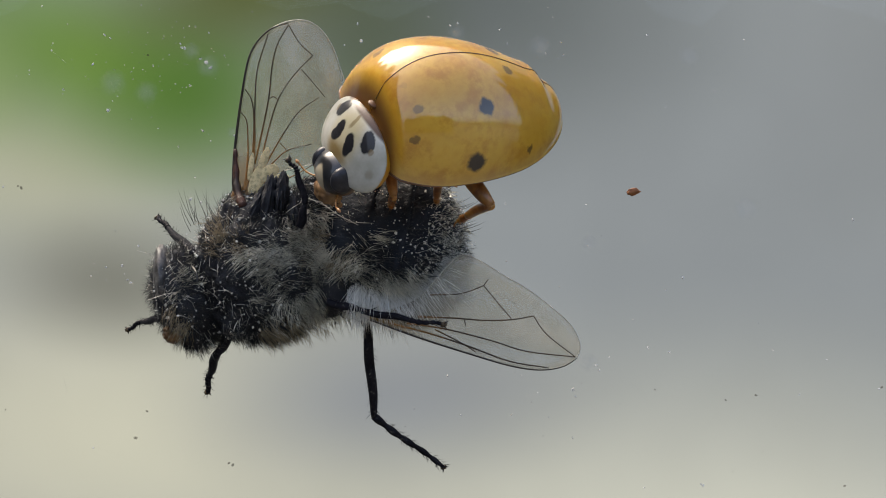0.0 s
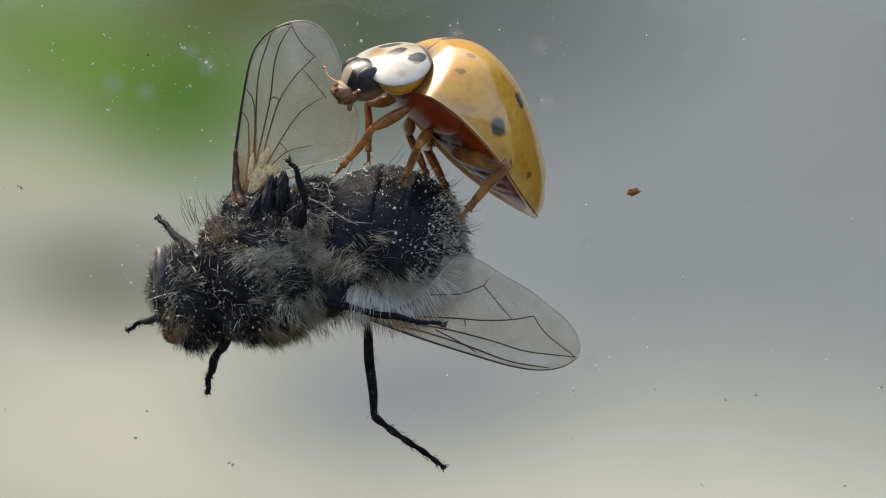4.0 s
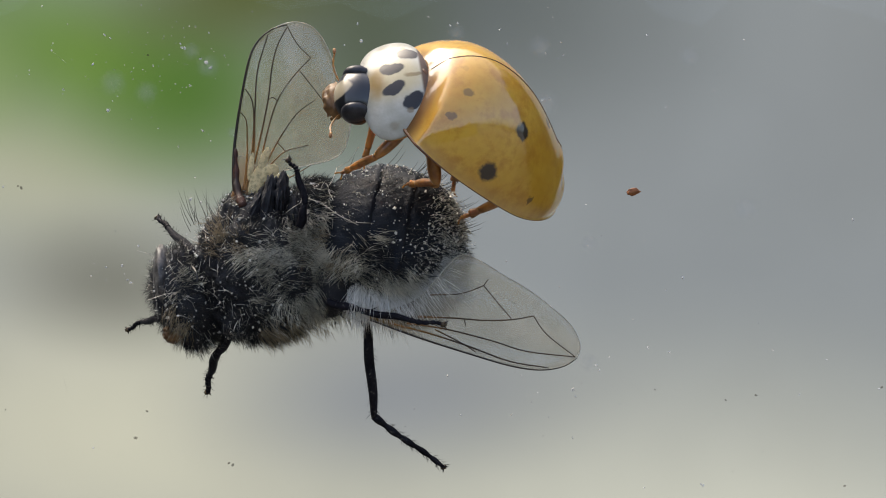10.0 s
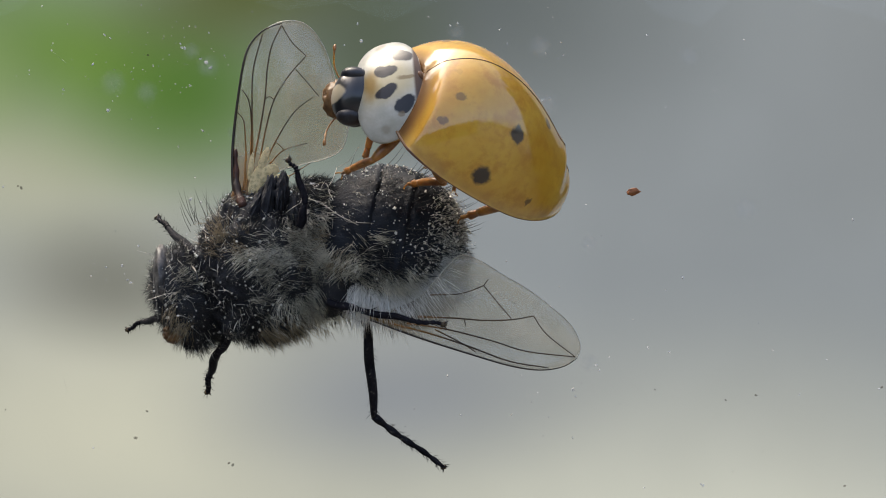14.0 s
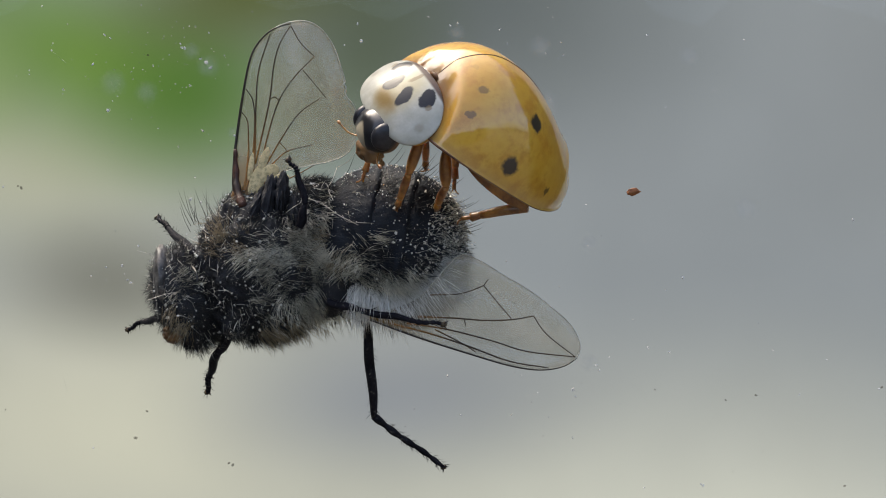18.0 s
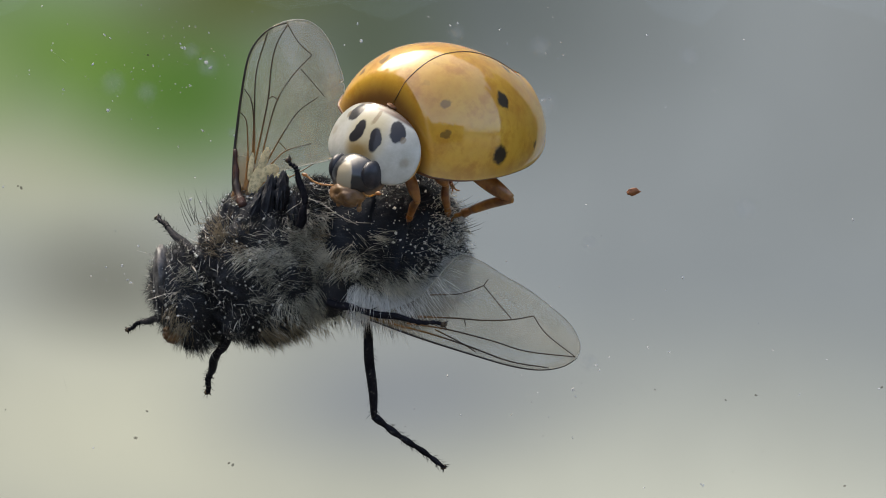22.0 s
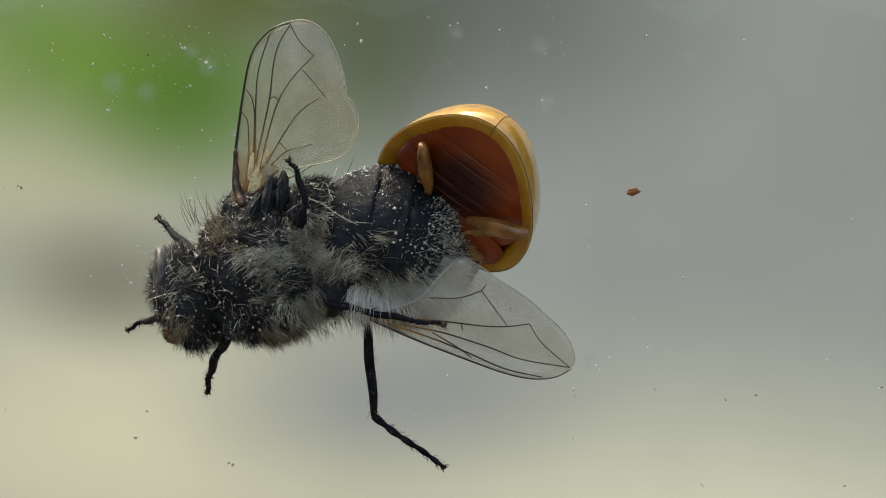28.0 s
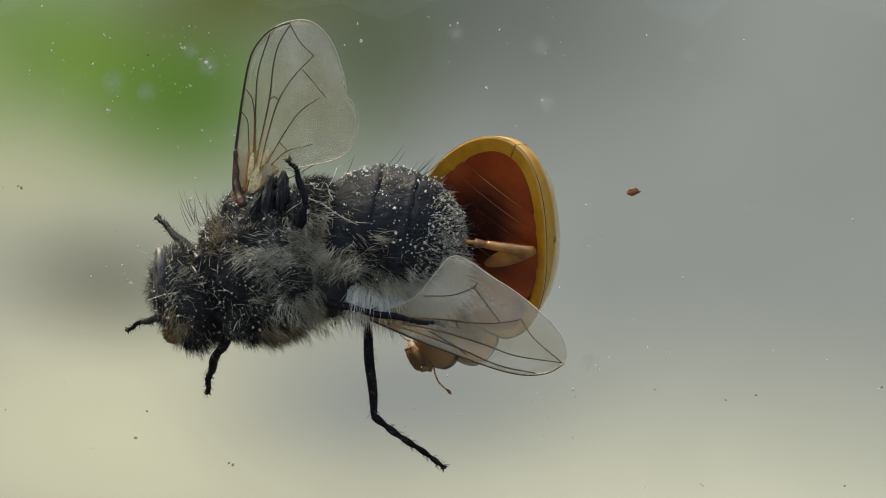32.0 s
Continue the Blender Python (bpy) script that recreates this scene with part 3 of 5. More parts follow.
# The fly's own space has its origin in the middle of the thorax.
FLY_AT = Vector((-5.0, 1.0, -0.3))
THORAX, THORAX_R, THORAX_T = Vector((-0.1, 0.05, -0.2)), (1.95, 1.75, 2.15), -12
ABDOMEN, ABDOMEN_R, ABDOMEN_T = Vector((3.45, -0.05, 0.65)), (2.15, 1.75, 1.95), -12
HEAD, HEAD_R, HEAD_T = Vector((-2.2, 0.0, -1.05)), (0.95, 1.25, 1.45), 18


EYE_C, EYE_R = Vector((-2.80, -0.30, -0.55)), (0.30, 0.80, 0.98)
LOBE, LOBE_R, LOBE_T = Vector((1.45, -0.25, 1.25)), (0.85, 0.95, 1.0), 20
STRAIGHT = hairs([(Vector((0, 0, 0)), Vector((0, 0, 1)), 1.0, 0.02, Vector((0.30, 0, 0)))])
BRISTLE = []
LUMPS = {tuple(THORAX): (0.10, 2.6, 4.0, 0.6), tuple(HEAD): (0.10, 2.4, 1.0, 0.6), tuple(LOBE): (0.14, 2.6, 3.0, 0.6)}


PALE_SPOTS = ((0.9, 0.75, 0.7, 0.5, 0.4), (1.5, 0.1, 0.6, 0.4, 0.55), (0.45, 0.08, 0.75, 0.26, 1.0), (1.3, 0.95, 0.6, 0.5, 0.8), (2.3, 0.85, 0.6, 0.3, 0.5), (1.75, -1.35, 0.8, 0.35, 0.9), (4.2, -0.75, 0.7, 0.4, 1.0), (5.0, 0.6, 0.5, 0.9, 0.3), (3.0, -1.1, 0.7, 0.3, 0.5), (-2.5, -0.6, 0.35, 0.8, 0.2))


def paleness(p):
    """How thickly pale hairs stand at a place on the fly's body."""
    return 0.12 + sum(k * math.exp(-((p.x - x) / sx) ** 2 - ((p.z - z) / sz) ** 2) for x, z, sx, sz, k in PALE_SPOTS)


def build_fly():
    fly = thing("dead_fly", FLY_AT, "dead bristly black fly with smoky wings stuck on glass", "fly")
    part("thorax", rough_ball(THORAX, THORAX_R, THORAX_T, 0.10, 2.6, 90, 120, 4.0, fine=0.6), CUTICLE, fly)
    for x, z, w, h, turn in ((0.52, 1.62, 0.20, 0.78, -4), (0.12, 1.48, 0.22, 0.85, -10), (-0.28, 1.2, 0.2, 0.8, -22), (0.92, 1.2, 0.24, 0.62, 5)):
        part("side_plate", rough_ball((x, -0.85, z), (w, 0.5, h), turn, 0.22, 2.8, 40, 48, x * 3, fine=0.5), CUTICLE, fly)
    part("hind_lobe", rough_ball(LOBE, LOBE_R, LOBE_T, 0.14, 2.6, 40, 54, 3.0, fine=0.6), CUTICLE, fly)
    part("waist", rough_ball((1.75, 0.15, -0.5), (1.2, 1.2, 1.15), 0, 0.12, 3, 30, 40, 2.0, fine=0.5), CUTICLE, fly)
    # the abdomen in rings that overlap like tiles
    axis = Euler((0, radians(-ABDOMEN_T), 0)).to_matrix()
    for i, (x0, x1) in enumerate(((-1.0, -0.22), (-0.26, 0.26), (0.22, 0.60), (0.57, 0.82), (0.79, 1.0))):
        rows = []
        for s in range(15):
            u = x0 + (x1 - x0) * s / 14
            r = math.sqrt(max(0.0, 1 - abs(u) ** 2.3)) * (0.98 + 0.02 * min(1, s / 3.0)) + 0.002
            edge = 1.0 + (0.018 if s in (12, 13) and i < 2 else -0.01 if s == 14 and i < 2 else 0)
            row = []
            for j in range(96):
                b = 2 * math.pi * j / 96
                q = Vector((u, math.cos(b) * r * edge, math.sin(b) * r * edge))
                k = 1 + 0.055 * noise.noise(q * 2.4 + Vector((9, i * 0.4, 0))) + 0.016 * noise.fractal(q * 7 + Vector((i, 3, 0)), 0.7, 2.1, 3)
                row.append(ABDOMEN + axis @ Vector((q.x * ABDOMEN_R[0], q.y * ABDOMEN_R[1] * k, q.z * ABDOMEN_R[2] * k)))
            rows.append(row)
        v, f = grid(rows, True)
        f += [tuple(range(95, -1, -1)), tuple(len(v) - 96 + j for j in range(96))]
        part("abdomen_ring", (v, f), SLATE, fly)
    head = part("head", rough_ball(HEAD, HEAD_R, HEAD_T, 0.10, 2.4, 56, 72, 1.0, fine=0.6), CUTICLE, fly)
    part("eye", rough_ball(EYE_C, EYE_R, 6, 0.06, 4, 36, 44, 6, fine=0.4), FLY_EYE, head, "pale dried compound eye")
    part("mouth", join(rough_ball((-2.66, -0.92, -1.92), (0.10, 0.12, 0.07), 20, 0.3, 3, 12, 16, 7),
                       rough_ball((-2.55, -0.55, -2.12), (0.26, 0.36, 0.20), -15, 0.35, 3, 12, 16, 9)), MOUTH, head, "brown dried mouthparts")
    part("feeler", tube([(-1.9, -1.2, -0.2), (-1.75, -1.5, -0.35), (-1.7, -1.6, -0.6)], lambda t: 0.05 * (1 - 0.5 * t), 8), BLACK_HAIR, head, "short dark feeler")
    # fur, bristles and dust
    fur, down, pale, tan, black, crumbs, strands = [], [], [], [], [], [], []
    for c, r, t, n, back_ in ((THORAX, THORAX_R, THORAX_T, 26000, 0.9), (ABDOMEN, ABDOMEN_R, ABDOMEN_T, 24000, 0.9), (HEAD, HEAD_R, HEAD_T, 9000, 0.4), (LOBE, LOBE_R, LOBE_T, 7000, 0.7)):
        for _ in range(n):
            p, nr = on_ball(c, r, t, ball_dir())
            e = p - EYE_C
            if c is HEAD and (e.x / EYE_R[0]) ** 2 + (e.z / EYE_R[2]) ** 2 < 1.0 and rng.random() < 0.75:
                continue
            plates = c is ABDOMEN and p.z > c.z - 0.35 + 0.25 * noise.noise(p * 2.0)
            clump = noise.noise_vector(p * 3.2)
            lie = Vector((back_ + rng.gauss(0, 0.3), rng.gauss(0, 0.3), rng.gauss(0, 0.35))) + clump * 1.1
            (down if plates else fur).append((p - nr * 0.02, nr * 0.7 + lie, rng.uniform(0.12, 0.42) * (0.36 if plates else 1.0), rng.uniform(0.003, 0.0065), Vector((0.1, 0, -0.15))))
    for cx, cz, sx, sz, n, wx, wz, bag in (
            (0.45, 0.08, 0.45, 0.16, 34, -1.0, -0.22, pale), (1.0, 0.95, 0.35, 0.22, 9, 0.9, -0.35, pale), (1.75, -1.25, 0.42, 0.16, 40, 0.15, -1.0, pale), (4.1, -0.75, 0.42, 0.22, 40, 0.7, -0.7, pale),
            (3.4, -1.0, 0.5, 0.2, 26, 0.7, -0.7, pale), (1.9, 0.55, 0.5, 0.25, 12, 0.8, -0.35, pale), (1.0, -0.1, 0.6, 0.25, 26, -0.8, -0.4, pale), (2.2, 0.1, 0.4, 0.22, 14, -0.6, -0.6, pale), (1.9, 1.35, 0.3, 0.4, 14, 0.7, -0.3, pale), (-2.2, -0.5, 0.3, 0.4, 4, -0.9, -0.2, pale), (0.4, -0.9, 1.0, 0.45, 4, 0.8, -0.2, pale),
            (1.2, -1.0, 0.5, 0.3, 9, 0.6, -0.7, pale), (2.6, -0.3, 0.7, 0.3, 6, 0.7, -0.5, pale), (-1.1, 0.55, 0.3, 0.35, 10, -0.2, 0.6, tan), (0.5, -1.85, 0.6, 0.12, 20, 0.5, -0.7, tan),
            (1.5, 0.1, 0.4, 0.25, 9, -0.5, -0.3, tan), (-2.2, -1.75, 0.3, 0.2, 6, -0.3, -0.6, tan)):
        for _ in range(n):
            tx, tz = rng.gauss(cx, sx), rng.gauss(cz, sz)
            tuft = Vector((wx + rng.gauss(0, 0.25), -0.4 + rng.gauss(0, 0.25), wz + rng.gauss(0, 0.25)))
            reach = rng.uniform(0.3, 0.7)
            for _ in range(rng.randint(16, 40)):
                x, z = rng.gauss(tx, 0.13), rng.gauss(tz, 0.11)
                best = None
                for c, r in ((THORAX, THORAX_R), (ABDOMEN, ABDOMEN_R), (HEAD, HEAD_R), (LOBE, LOBE_R)):
                    q = 1 - ((x - c.x) / r[0]) ** 2 - ((z - c.z) / r[2]) ** 2
                    if q > 0:
                        y = c.y - r[1] * math.sqrt(q)
                        best = y if best is None else min(best, y)
                if best is None and z > -1.0:
                    continue
                y = 0.3 + rng.uniform(-0.4, 0.3) if best is None else best + 0.03
                lie = tuft + Vector((rng.gauss(0, 0.2), rng.gauss(0, 0.15), rng.gauss(0, 0.2)))
                bag.append((Vector((x, y, z)), lie, reach * rng.uniform(0.5, 1.15), rng.uniform(0.004, 0.010), Vector((0.12, 0, -0.15)) + 0.3 * noise.noise_vector(Vector((tx, tz, 0)) * 5)))
    for _ in range(300):
        p, nr = on_ball(ABDOMEN, ABDOMEN_R, ABDOMEN_T, ball_dir())
        if p.x > ABDOMEN.x + 0.5:
            black.append((p, nr + Vector((0.8, 0, -0.1 + rng.gauss(0, 0.2))), rng.uniform(0.4, 0.85), 0.010, Vector((0.25, 0, rng.gauss(0, 0.12)))))
    for _ in range(26):
        black.append((Vector((rng.uniform(-2.1, -0.5), rng.uniform(-0.8, 0.6), rng.uniform(0.6, 1.2))), Vector((-0.35 + rng.gauss(0, 0.25), -0.2, 1)), rng.uniform(0.6, 1.25), 0.010, Vector((-0.25, 0, 0.0))))
    for _ in range(80):
        p, nr = on_ball(ABDOMEN, ABDOMEN_R, ABDOMEN_T, ball_dir())
        if p.z > ABDOMEN.z + 1.2:
            black.append((p, nr + Vector((0.9, 0, 0.1)), rng.uniform(0.4, 0.95), 0.010, Vector((0.3, 0, -0.15))))
    for _ in range(50):
        p, nr = on_ball(THORAX, THORAX_R, THORAX_T, ball_dir())
        if p.z < THORAX.z - 1.0:
            black.append((p, nr + Vector((rng.gauss(0, 0.4), 0, -0.2)), rng.uniform(0.25, 0.6), 0.009, Vector((0.1, 0, 0))))
    for _ in range(2600):
        d = ball_dir()
        if d.x > 0.35 + 0.25 * rng.random():
            p, nr = on_ball(ABDOMEN, ABDOMEN_R, ABDOMEN_T, d)
            lie = Vector((0.7, 0, 0.0)) + noise.noise_vector(p * 3.0) * 1.4
            pale.append((p, nr * 0.6 + lie, rng.uniform(0.10, 0.28), rng.uniform(0.004, 0.008), Vector((0.1, 0, -0.1))))
    for _ in range(16):
        black.append((Vector((rng.uniform(1.45, 2.6), -0.55, rng.uniform(-1.75, -1.4))), Vector((rng.gauss(0.25, 0.3), -0.5, -1)), rng.uniform(0.22, 0.38), 0.022, Vector((0.1, 0, 0))))
    for c, r, t, n in ((ABDOMEN, ABDOMEN_R, ABDOMEN_T, 22000), (THORAX, THORAX_R, THORAX_T, 2600), (LOBE, LOBE_R, LOBE_T, 500), (HEAD, HEAD_R, HEAD_T, 700)):
        for _ in range(n):
            d = ball_dir()
            p, nr = on_ball(c, r, t, d)
            if c is ABDOMEN:
                share = 0.04 + 1.3 * max(0.0, d.x - 0.30) + (0.10 if p.z > c.z + 1.45 else 0.0) + 0.25 * max(0.0, noise.noise(p * 1.7))
                if rng.random() > share:
                    continue
                if d.x > 0.4 and rng.random() < 0.12:
                    crumbs.append((p + nr * rng.uniform(0.02, 0.34), rng.uniform(0.012, 0.034)))
            crumbs.append((p + nr * rng.uniform(0.0, 0.10), min(0.055, 0.0125 * math.exp(rng.gauss(0, 0.8)))))
    part("fur", hairs(fur), FUR, fly, "dusty black fur")
    part("down", hairs(down[::2]), BLACK_HAIR, fly, "short black down on the abdomen plates")
    part("pale_hair", hairs(pale), PALE_HAIR, fly, "tufts of pale grey hair")
    part("tan_hair", hairs(tan), TAN_HAIR, fly, "soft tan hair")
    fringe = []
    for _ in range(820):
        a = radians(rng.triangular(-125, -12, -42))
        clump = Vector((rng.gauss(0.25, 0.35), rng.gauss(-0.35, 0.3), rng.gauss(-0.2, 0.3)))
        far = rng.uniform(0.35, 0.9) * (1.2 if math.sin(a) < -0.5 else 0.7)
        for _ in range(rng.randint(5, 12)):
            q = a + rng.gauss(0, 0.05)
            out = Vector((math.cos(q), 0, math.sin(q)))
            k = rng.uniform(0.74, 0.98)
            root = ABDOMEN + Vector((out.x * ABDOMEN_R[0] * k, -ABDOMEN_R[1] * math.sqrt(max(0.0, 1 - k * k)) + rng.uniform(-0.05, 0.25), out.z * ABDOMEN_R[2] * k))
            fringe.append((root, out + clump + Vector((rng.gauss(0, 0.15), rng.gauss(0, 0.15), rng.gauss(0, 0.15))), far * rng.uniform(0.6, 1.2), rng.uniform(0.006, 0.012), Vector((0.1, 0, -0.15))))
    part("fringe", hairs(fringe), WHITE_HAIR, fly, "whitish fringe of hair along the abdomen")
    for root, way, length, r, bow in black[:300]:
        s = part("bristle", STRAIGHT, BLACK_HAIR, fly) if not BRISTLE else new("bristle", BRISTLE[0].data)
        BRISTLE.append(s)
        s.parent = fly
        m = (way.normalized() + bow * 0.5).to_track_quat("Z", "X").to_matrix().to_4x4()
        s.matrix_basis = Matrix.Translation(root * MM) @ m @ Matrix.Diagonal((r / 0.02 * 1.0, r / 0.02, length, 1))
    part("dust_film", grains(crumbs), DUST, fly, "white dust crumbs", False)
    for c, r, t, n in ((THORAX, THORAX_R, THORAX_T, 8500), (ABDOMEN, ABDOMEN_R, ABDOMEN_T, 9000), (HEAD, HEAD_R, HEAD_T, 1900), (LOBE, LOBE_R, LOBE_T, 2400)):
        for _ in range(n):
            d = ball_dir()
            p, nr = on_ball(c, r, t, d)
            bare = c is ABDOMEN and p.z > c.z - 0.2 and d.x < 0.45
            if not bare and rng.random() < paleness(p) * (1.0 + 0.8 * noise.noise(p * 2.2)):
                lie = Vector((0.5, 0, -0.2)) + noise.noise_vector(p * 2.6) * 1.6 + Vector((rng.gauss(0, 0.25), rng.gauss(0, 0.25), rng.gauss(0, 0.25)))
                strands.append((p + nr * 0.02, nr * 0.45 + lie, rng.uniform(0.16, 0.50), rng.uniform(0.004, 0.012), Vector((0.1, 0, -0.15))))
    part("fine_hair", hairs(strands), STRAND, fly, "scattered fine pale hairs")
    for _ in range(22):
        a = Vector((rng.gauss(1.4, 0.45), -1.5 + rng.gauss(0, 0.12), rng.gauss(1.2, 0.35)))
        b = a + Vector((rng.gauss(0.2, 0.22), rng.gauss(0, 0.1), rng.gauss(-0.1, 0.2)))
        part("thread", tube([a, a.lerp(b, 0.5) + Vector((rng.gauss(0, 0.08), -0.08, rng.gauss(0, 0.08))), b], rng.uniform(0.003, 0.007), 4, 3), THREAD, fly)
    for pts, r in (([(1.28, 1.70), (1.75, 1.52), (2.2, 1.22), (2.72, 0.95)], 0.017), ([(2.05, 2.55), (1.98, 2.2), (1.86, 1.95), (1.95, 1.62)], 0.014), ([(1.05, 2.1), (1.45, 2.08), (1.72, 2.12), (1.86, 1.95)], 0.013),
                   ([(2.65, 3.15), (2.35, 2.75), (2.05, 2.55)], 0.010), ([(1.3, 1.7), (0.95, 1.45), (0.72, 1.3)], 0.012), ([(2.2, 1.22), (2.35, 1.05), (2.7, 1.02), (3.1, 1.0)], 0.010),
                   ([(1.4, 2.05), (1.62, 1.92), (1.86, 1.95)], 0.010)):
        line = [Vector((x + rng.gauss(0, 0.03), ABDOMEN.y - 1.72 * math.sqrt(max(0.12, 1 - ((x - 2.4) / 2.6) ** 2 - ((z - 0.5) / 2.3) ** 2)) - 0.12, z)) for x, z in pts]
        part("thread", tube(line, lambda t, r=r: 0.75 * r * (0.75 + 0.35 * math.sin(t * 17)), 5, 5), THREAD, fly, "cream thread caught on the body")
    for (x0, z0), (x1, z1), y, r in (((4.62, -0.56), (5.75, -2.08), -1.3, 0.012), ((5.02, -0.22), (4.70, -0.80), -1.4, 0.015), ((3.98, -1.6), (4.45, -2.25), -1.2, 0.012), ((4.3, -0.9), (5.3, -1.75), -1.2, 0.008),
                                     ((3.6, -1.5), (4.1, -2.1), -1.2, 0.008), ((-3.1, -1.1), (-2.2, -0.88), -1.25, 0.010), ((-3.55, 0.25), (-2.85, -0.06), -0.5, 0.005), ((4.4, -1.3), (4.7, -1.95), -1.2, 0.008)):
        a, b = Vector((x0, y, z0)), Vector((x1, y - 0.1, z1))
        part("stray_hair", tube([a, a.lerp(b, 0.5) + Vector((0.04, -0.05, 0.05)), b], lambda t, r=r: r * (1 - 0.6 * t), 5, 5), THREAD, fly, "long whitish stray hair")
    # legs, with their feet on the pane where they reach it
    o = FLY_AT
    for joints, radii in (
            (((-6.0, 0.2, -0.5), (-6.95, 0.4, -0.14), (-8.1, 3.0, 0.62), (-8.56, 3.9, 0.95)), (0.2, 0.17, 0.12, 0.08)),
            (((-7.2, 0.6, -1.7), (-7.95, 1.0, -1.98), (-8.9, 3.1, -2.15), (-9.45, 3.9, -2.42)), (0.18, 0.13, 0.10, 0.07)),
            (((-5.9, 0.8, -2.3), (-6.4, 1.2, -2.95), (-6.85, 2.8, -3.7), (-7.07, 3.9, -4.3)), (0.2, 0.17, 0.13, 0.10)),
            (((-2.6, 0.6, -1.4), (-2.1, 0.6, -2.2), (-2.0, 2.2, -4.85), (0.02, 3.9, -6.55)), (0.2, 0.18, 0.16, 0.10)),
            (((-3.2, -0.2, -1.45), (-2.26, -0.3, -1.68), (-0.9, -0.75, -1.93), (0.02, -0.9, -2.05)), (0.15, 0.12, 0.11, 0.07)),
            (((-3.9, -0.9, 0.6), (-3.72, -1.0, 1.2), (-3.95, -0.9, 2.1), (-4.2, -0.8, 2.42)), (0.16, 0.12, 0.11, 0.07))):
        fly_leg(fly, [Vector(j) - o for j in joints], radii)
    for x, z, rx, rz, turn in ((0.10, 2.42, 0.34, 0.20, 38), (-0.22, 2.15, 0.20, 0.52, -14), (0.42, 2.26, 0.30, 0.13, 12), (-0.02, 2.80, 0.12, 0.36, -22), (-0.38, 2.60, 0.08, 0.40, -8)):
        part("wing_membrane", rough_ball((x, -0.42, z), (rx, 0.03, rz), turn, 0.14, 2.4, 18, 26, x * 7), MEMBRANE, fly, "folded cream membrane at the wing's root")
    part("wing_strut", tube([(-0.82, -0.40, 3.1), (-0.79, -0.45, 2.5), (-0.74, -0.62, 1.95), (-0.52, -0.95, 1.45)], lambda t: 0.045 + 0.10 * t + 0.015 * math.sin(t * 23), 9), STRUT, fly, "dark red-brown wing strut")
    part("wing_root", rough_ball((-0.72, -0.45, 1.55), (0.22, 0.25, 0.45), 10, 0.3, 3, 12, 18, 3), MOUTH, fly, "brown wing root")
    return fly


def wing(fly, hinge, outline, skin, veins, edge, name, label, lift, thick=1.0):
    """A wing as a thin domed skin inside a smooth outline, with raised veins; the hinge is its origin."""
    o = Vector(hinge)

    def place(x, z):
        return Vector((x - o.x, lift(x, z), z - o.z))

    line = bend([(x, 0, z) for x, z in outline], 5)
    cx, cz = sum(p.x for p in line) / len(line), sum(p.z for p in line) / len(line)
    rings = 9
    rows = []
    for i in range(rings + 1):
        s = i / rings
        rows.append([place(cx + (p.x - cx) * s, cz + (p.z - cz) * s) for p in line])
    front, ff = grid(rows, False)
    n = len(front)
    back_ = [v + Vector((0, 0.03, 0)) for v in map(Vector, front)]
    rim0 = (rings) * len(line)
    side = [(rim0 + j, rim0 + j + 1, n + rim0 + j + 1, n + rim0 + j) for j in range(len(line) - 1)]
    geo = (list(front) + back_, ff + [tuple(n + k for k in reversed(q)) for q in ff] + side)
    w = part(name, geo, skin, fly, label)
    w.location = (o - FLY_AT) * MM
    for pts, r0, r1 in veins:
        q = [place(x, z) + Vector((0, -0.004, 0)) for x, z in pts]
        part("vein", tube(q, lambda t, a=r0 * 0.8, b=r1 * 0.85: a + (b - a) * t, 6, 6), VEIN, w)
    q = [place(x, z) + Vector((0, -0.004, 0)) for x, z in edge]
    part("edge_vein", tube(q, lambda t: thick * (0.036 * (1 - t) ** 0.7 + 0.014), 6, 6), EDGE_VEIN, w, "thick black leading vein")
    part("margin", tube([place(p.x, p.z) + Vector((0, -0.003, 0)) for p in line], 0.012, 5, 1), MARGIN, w, "thin pale wing margin")
    return w


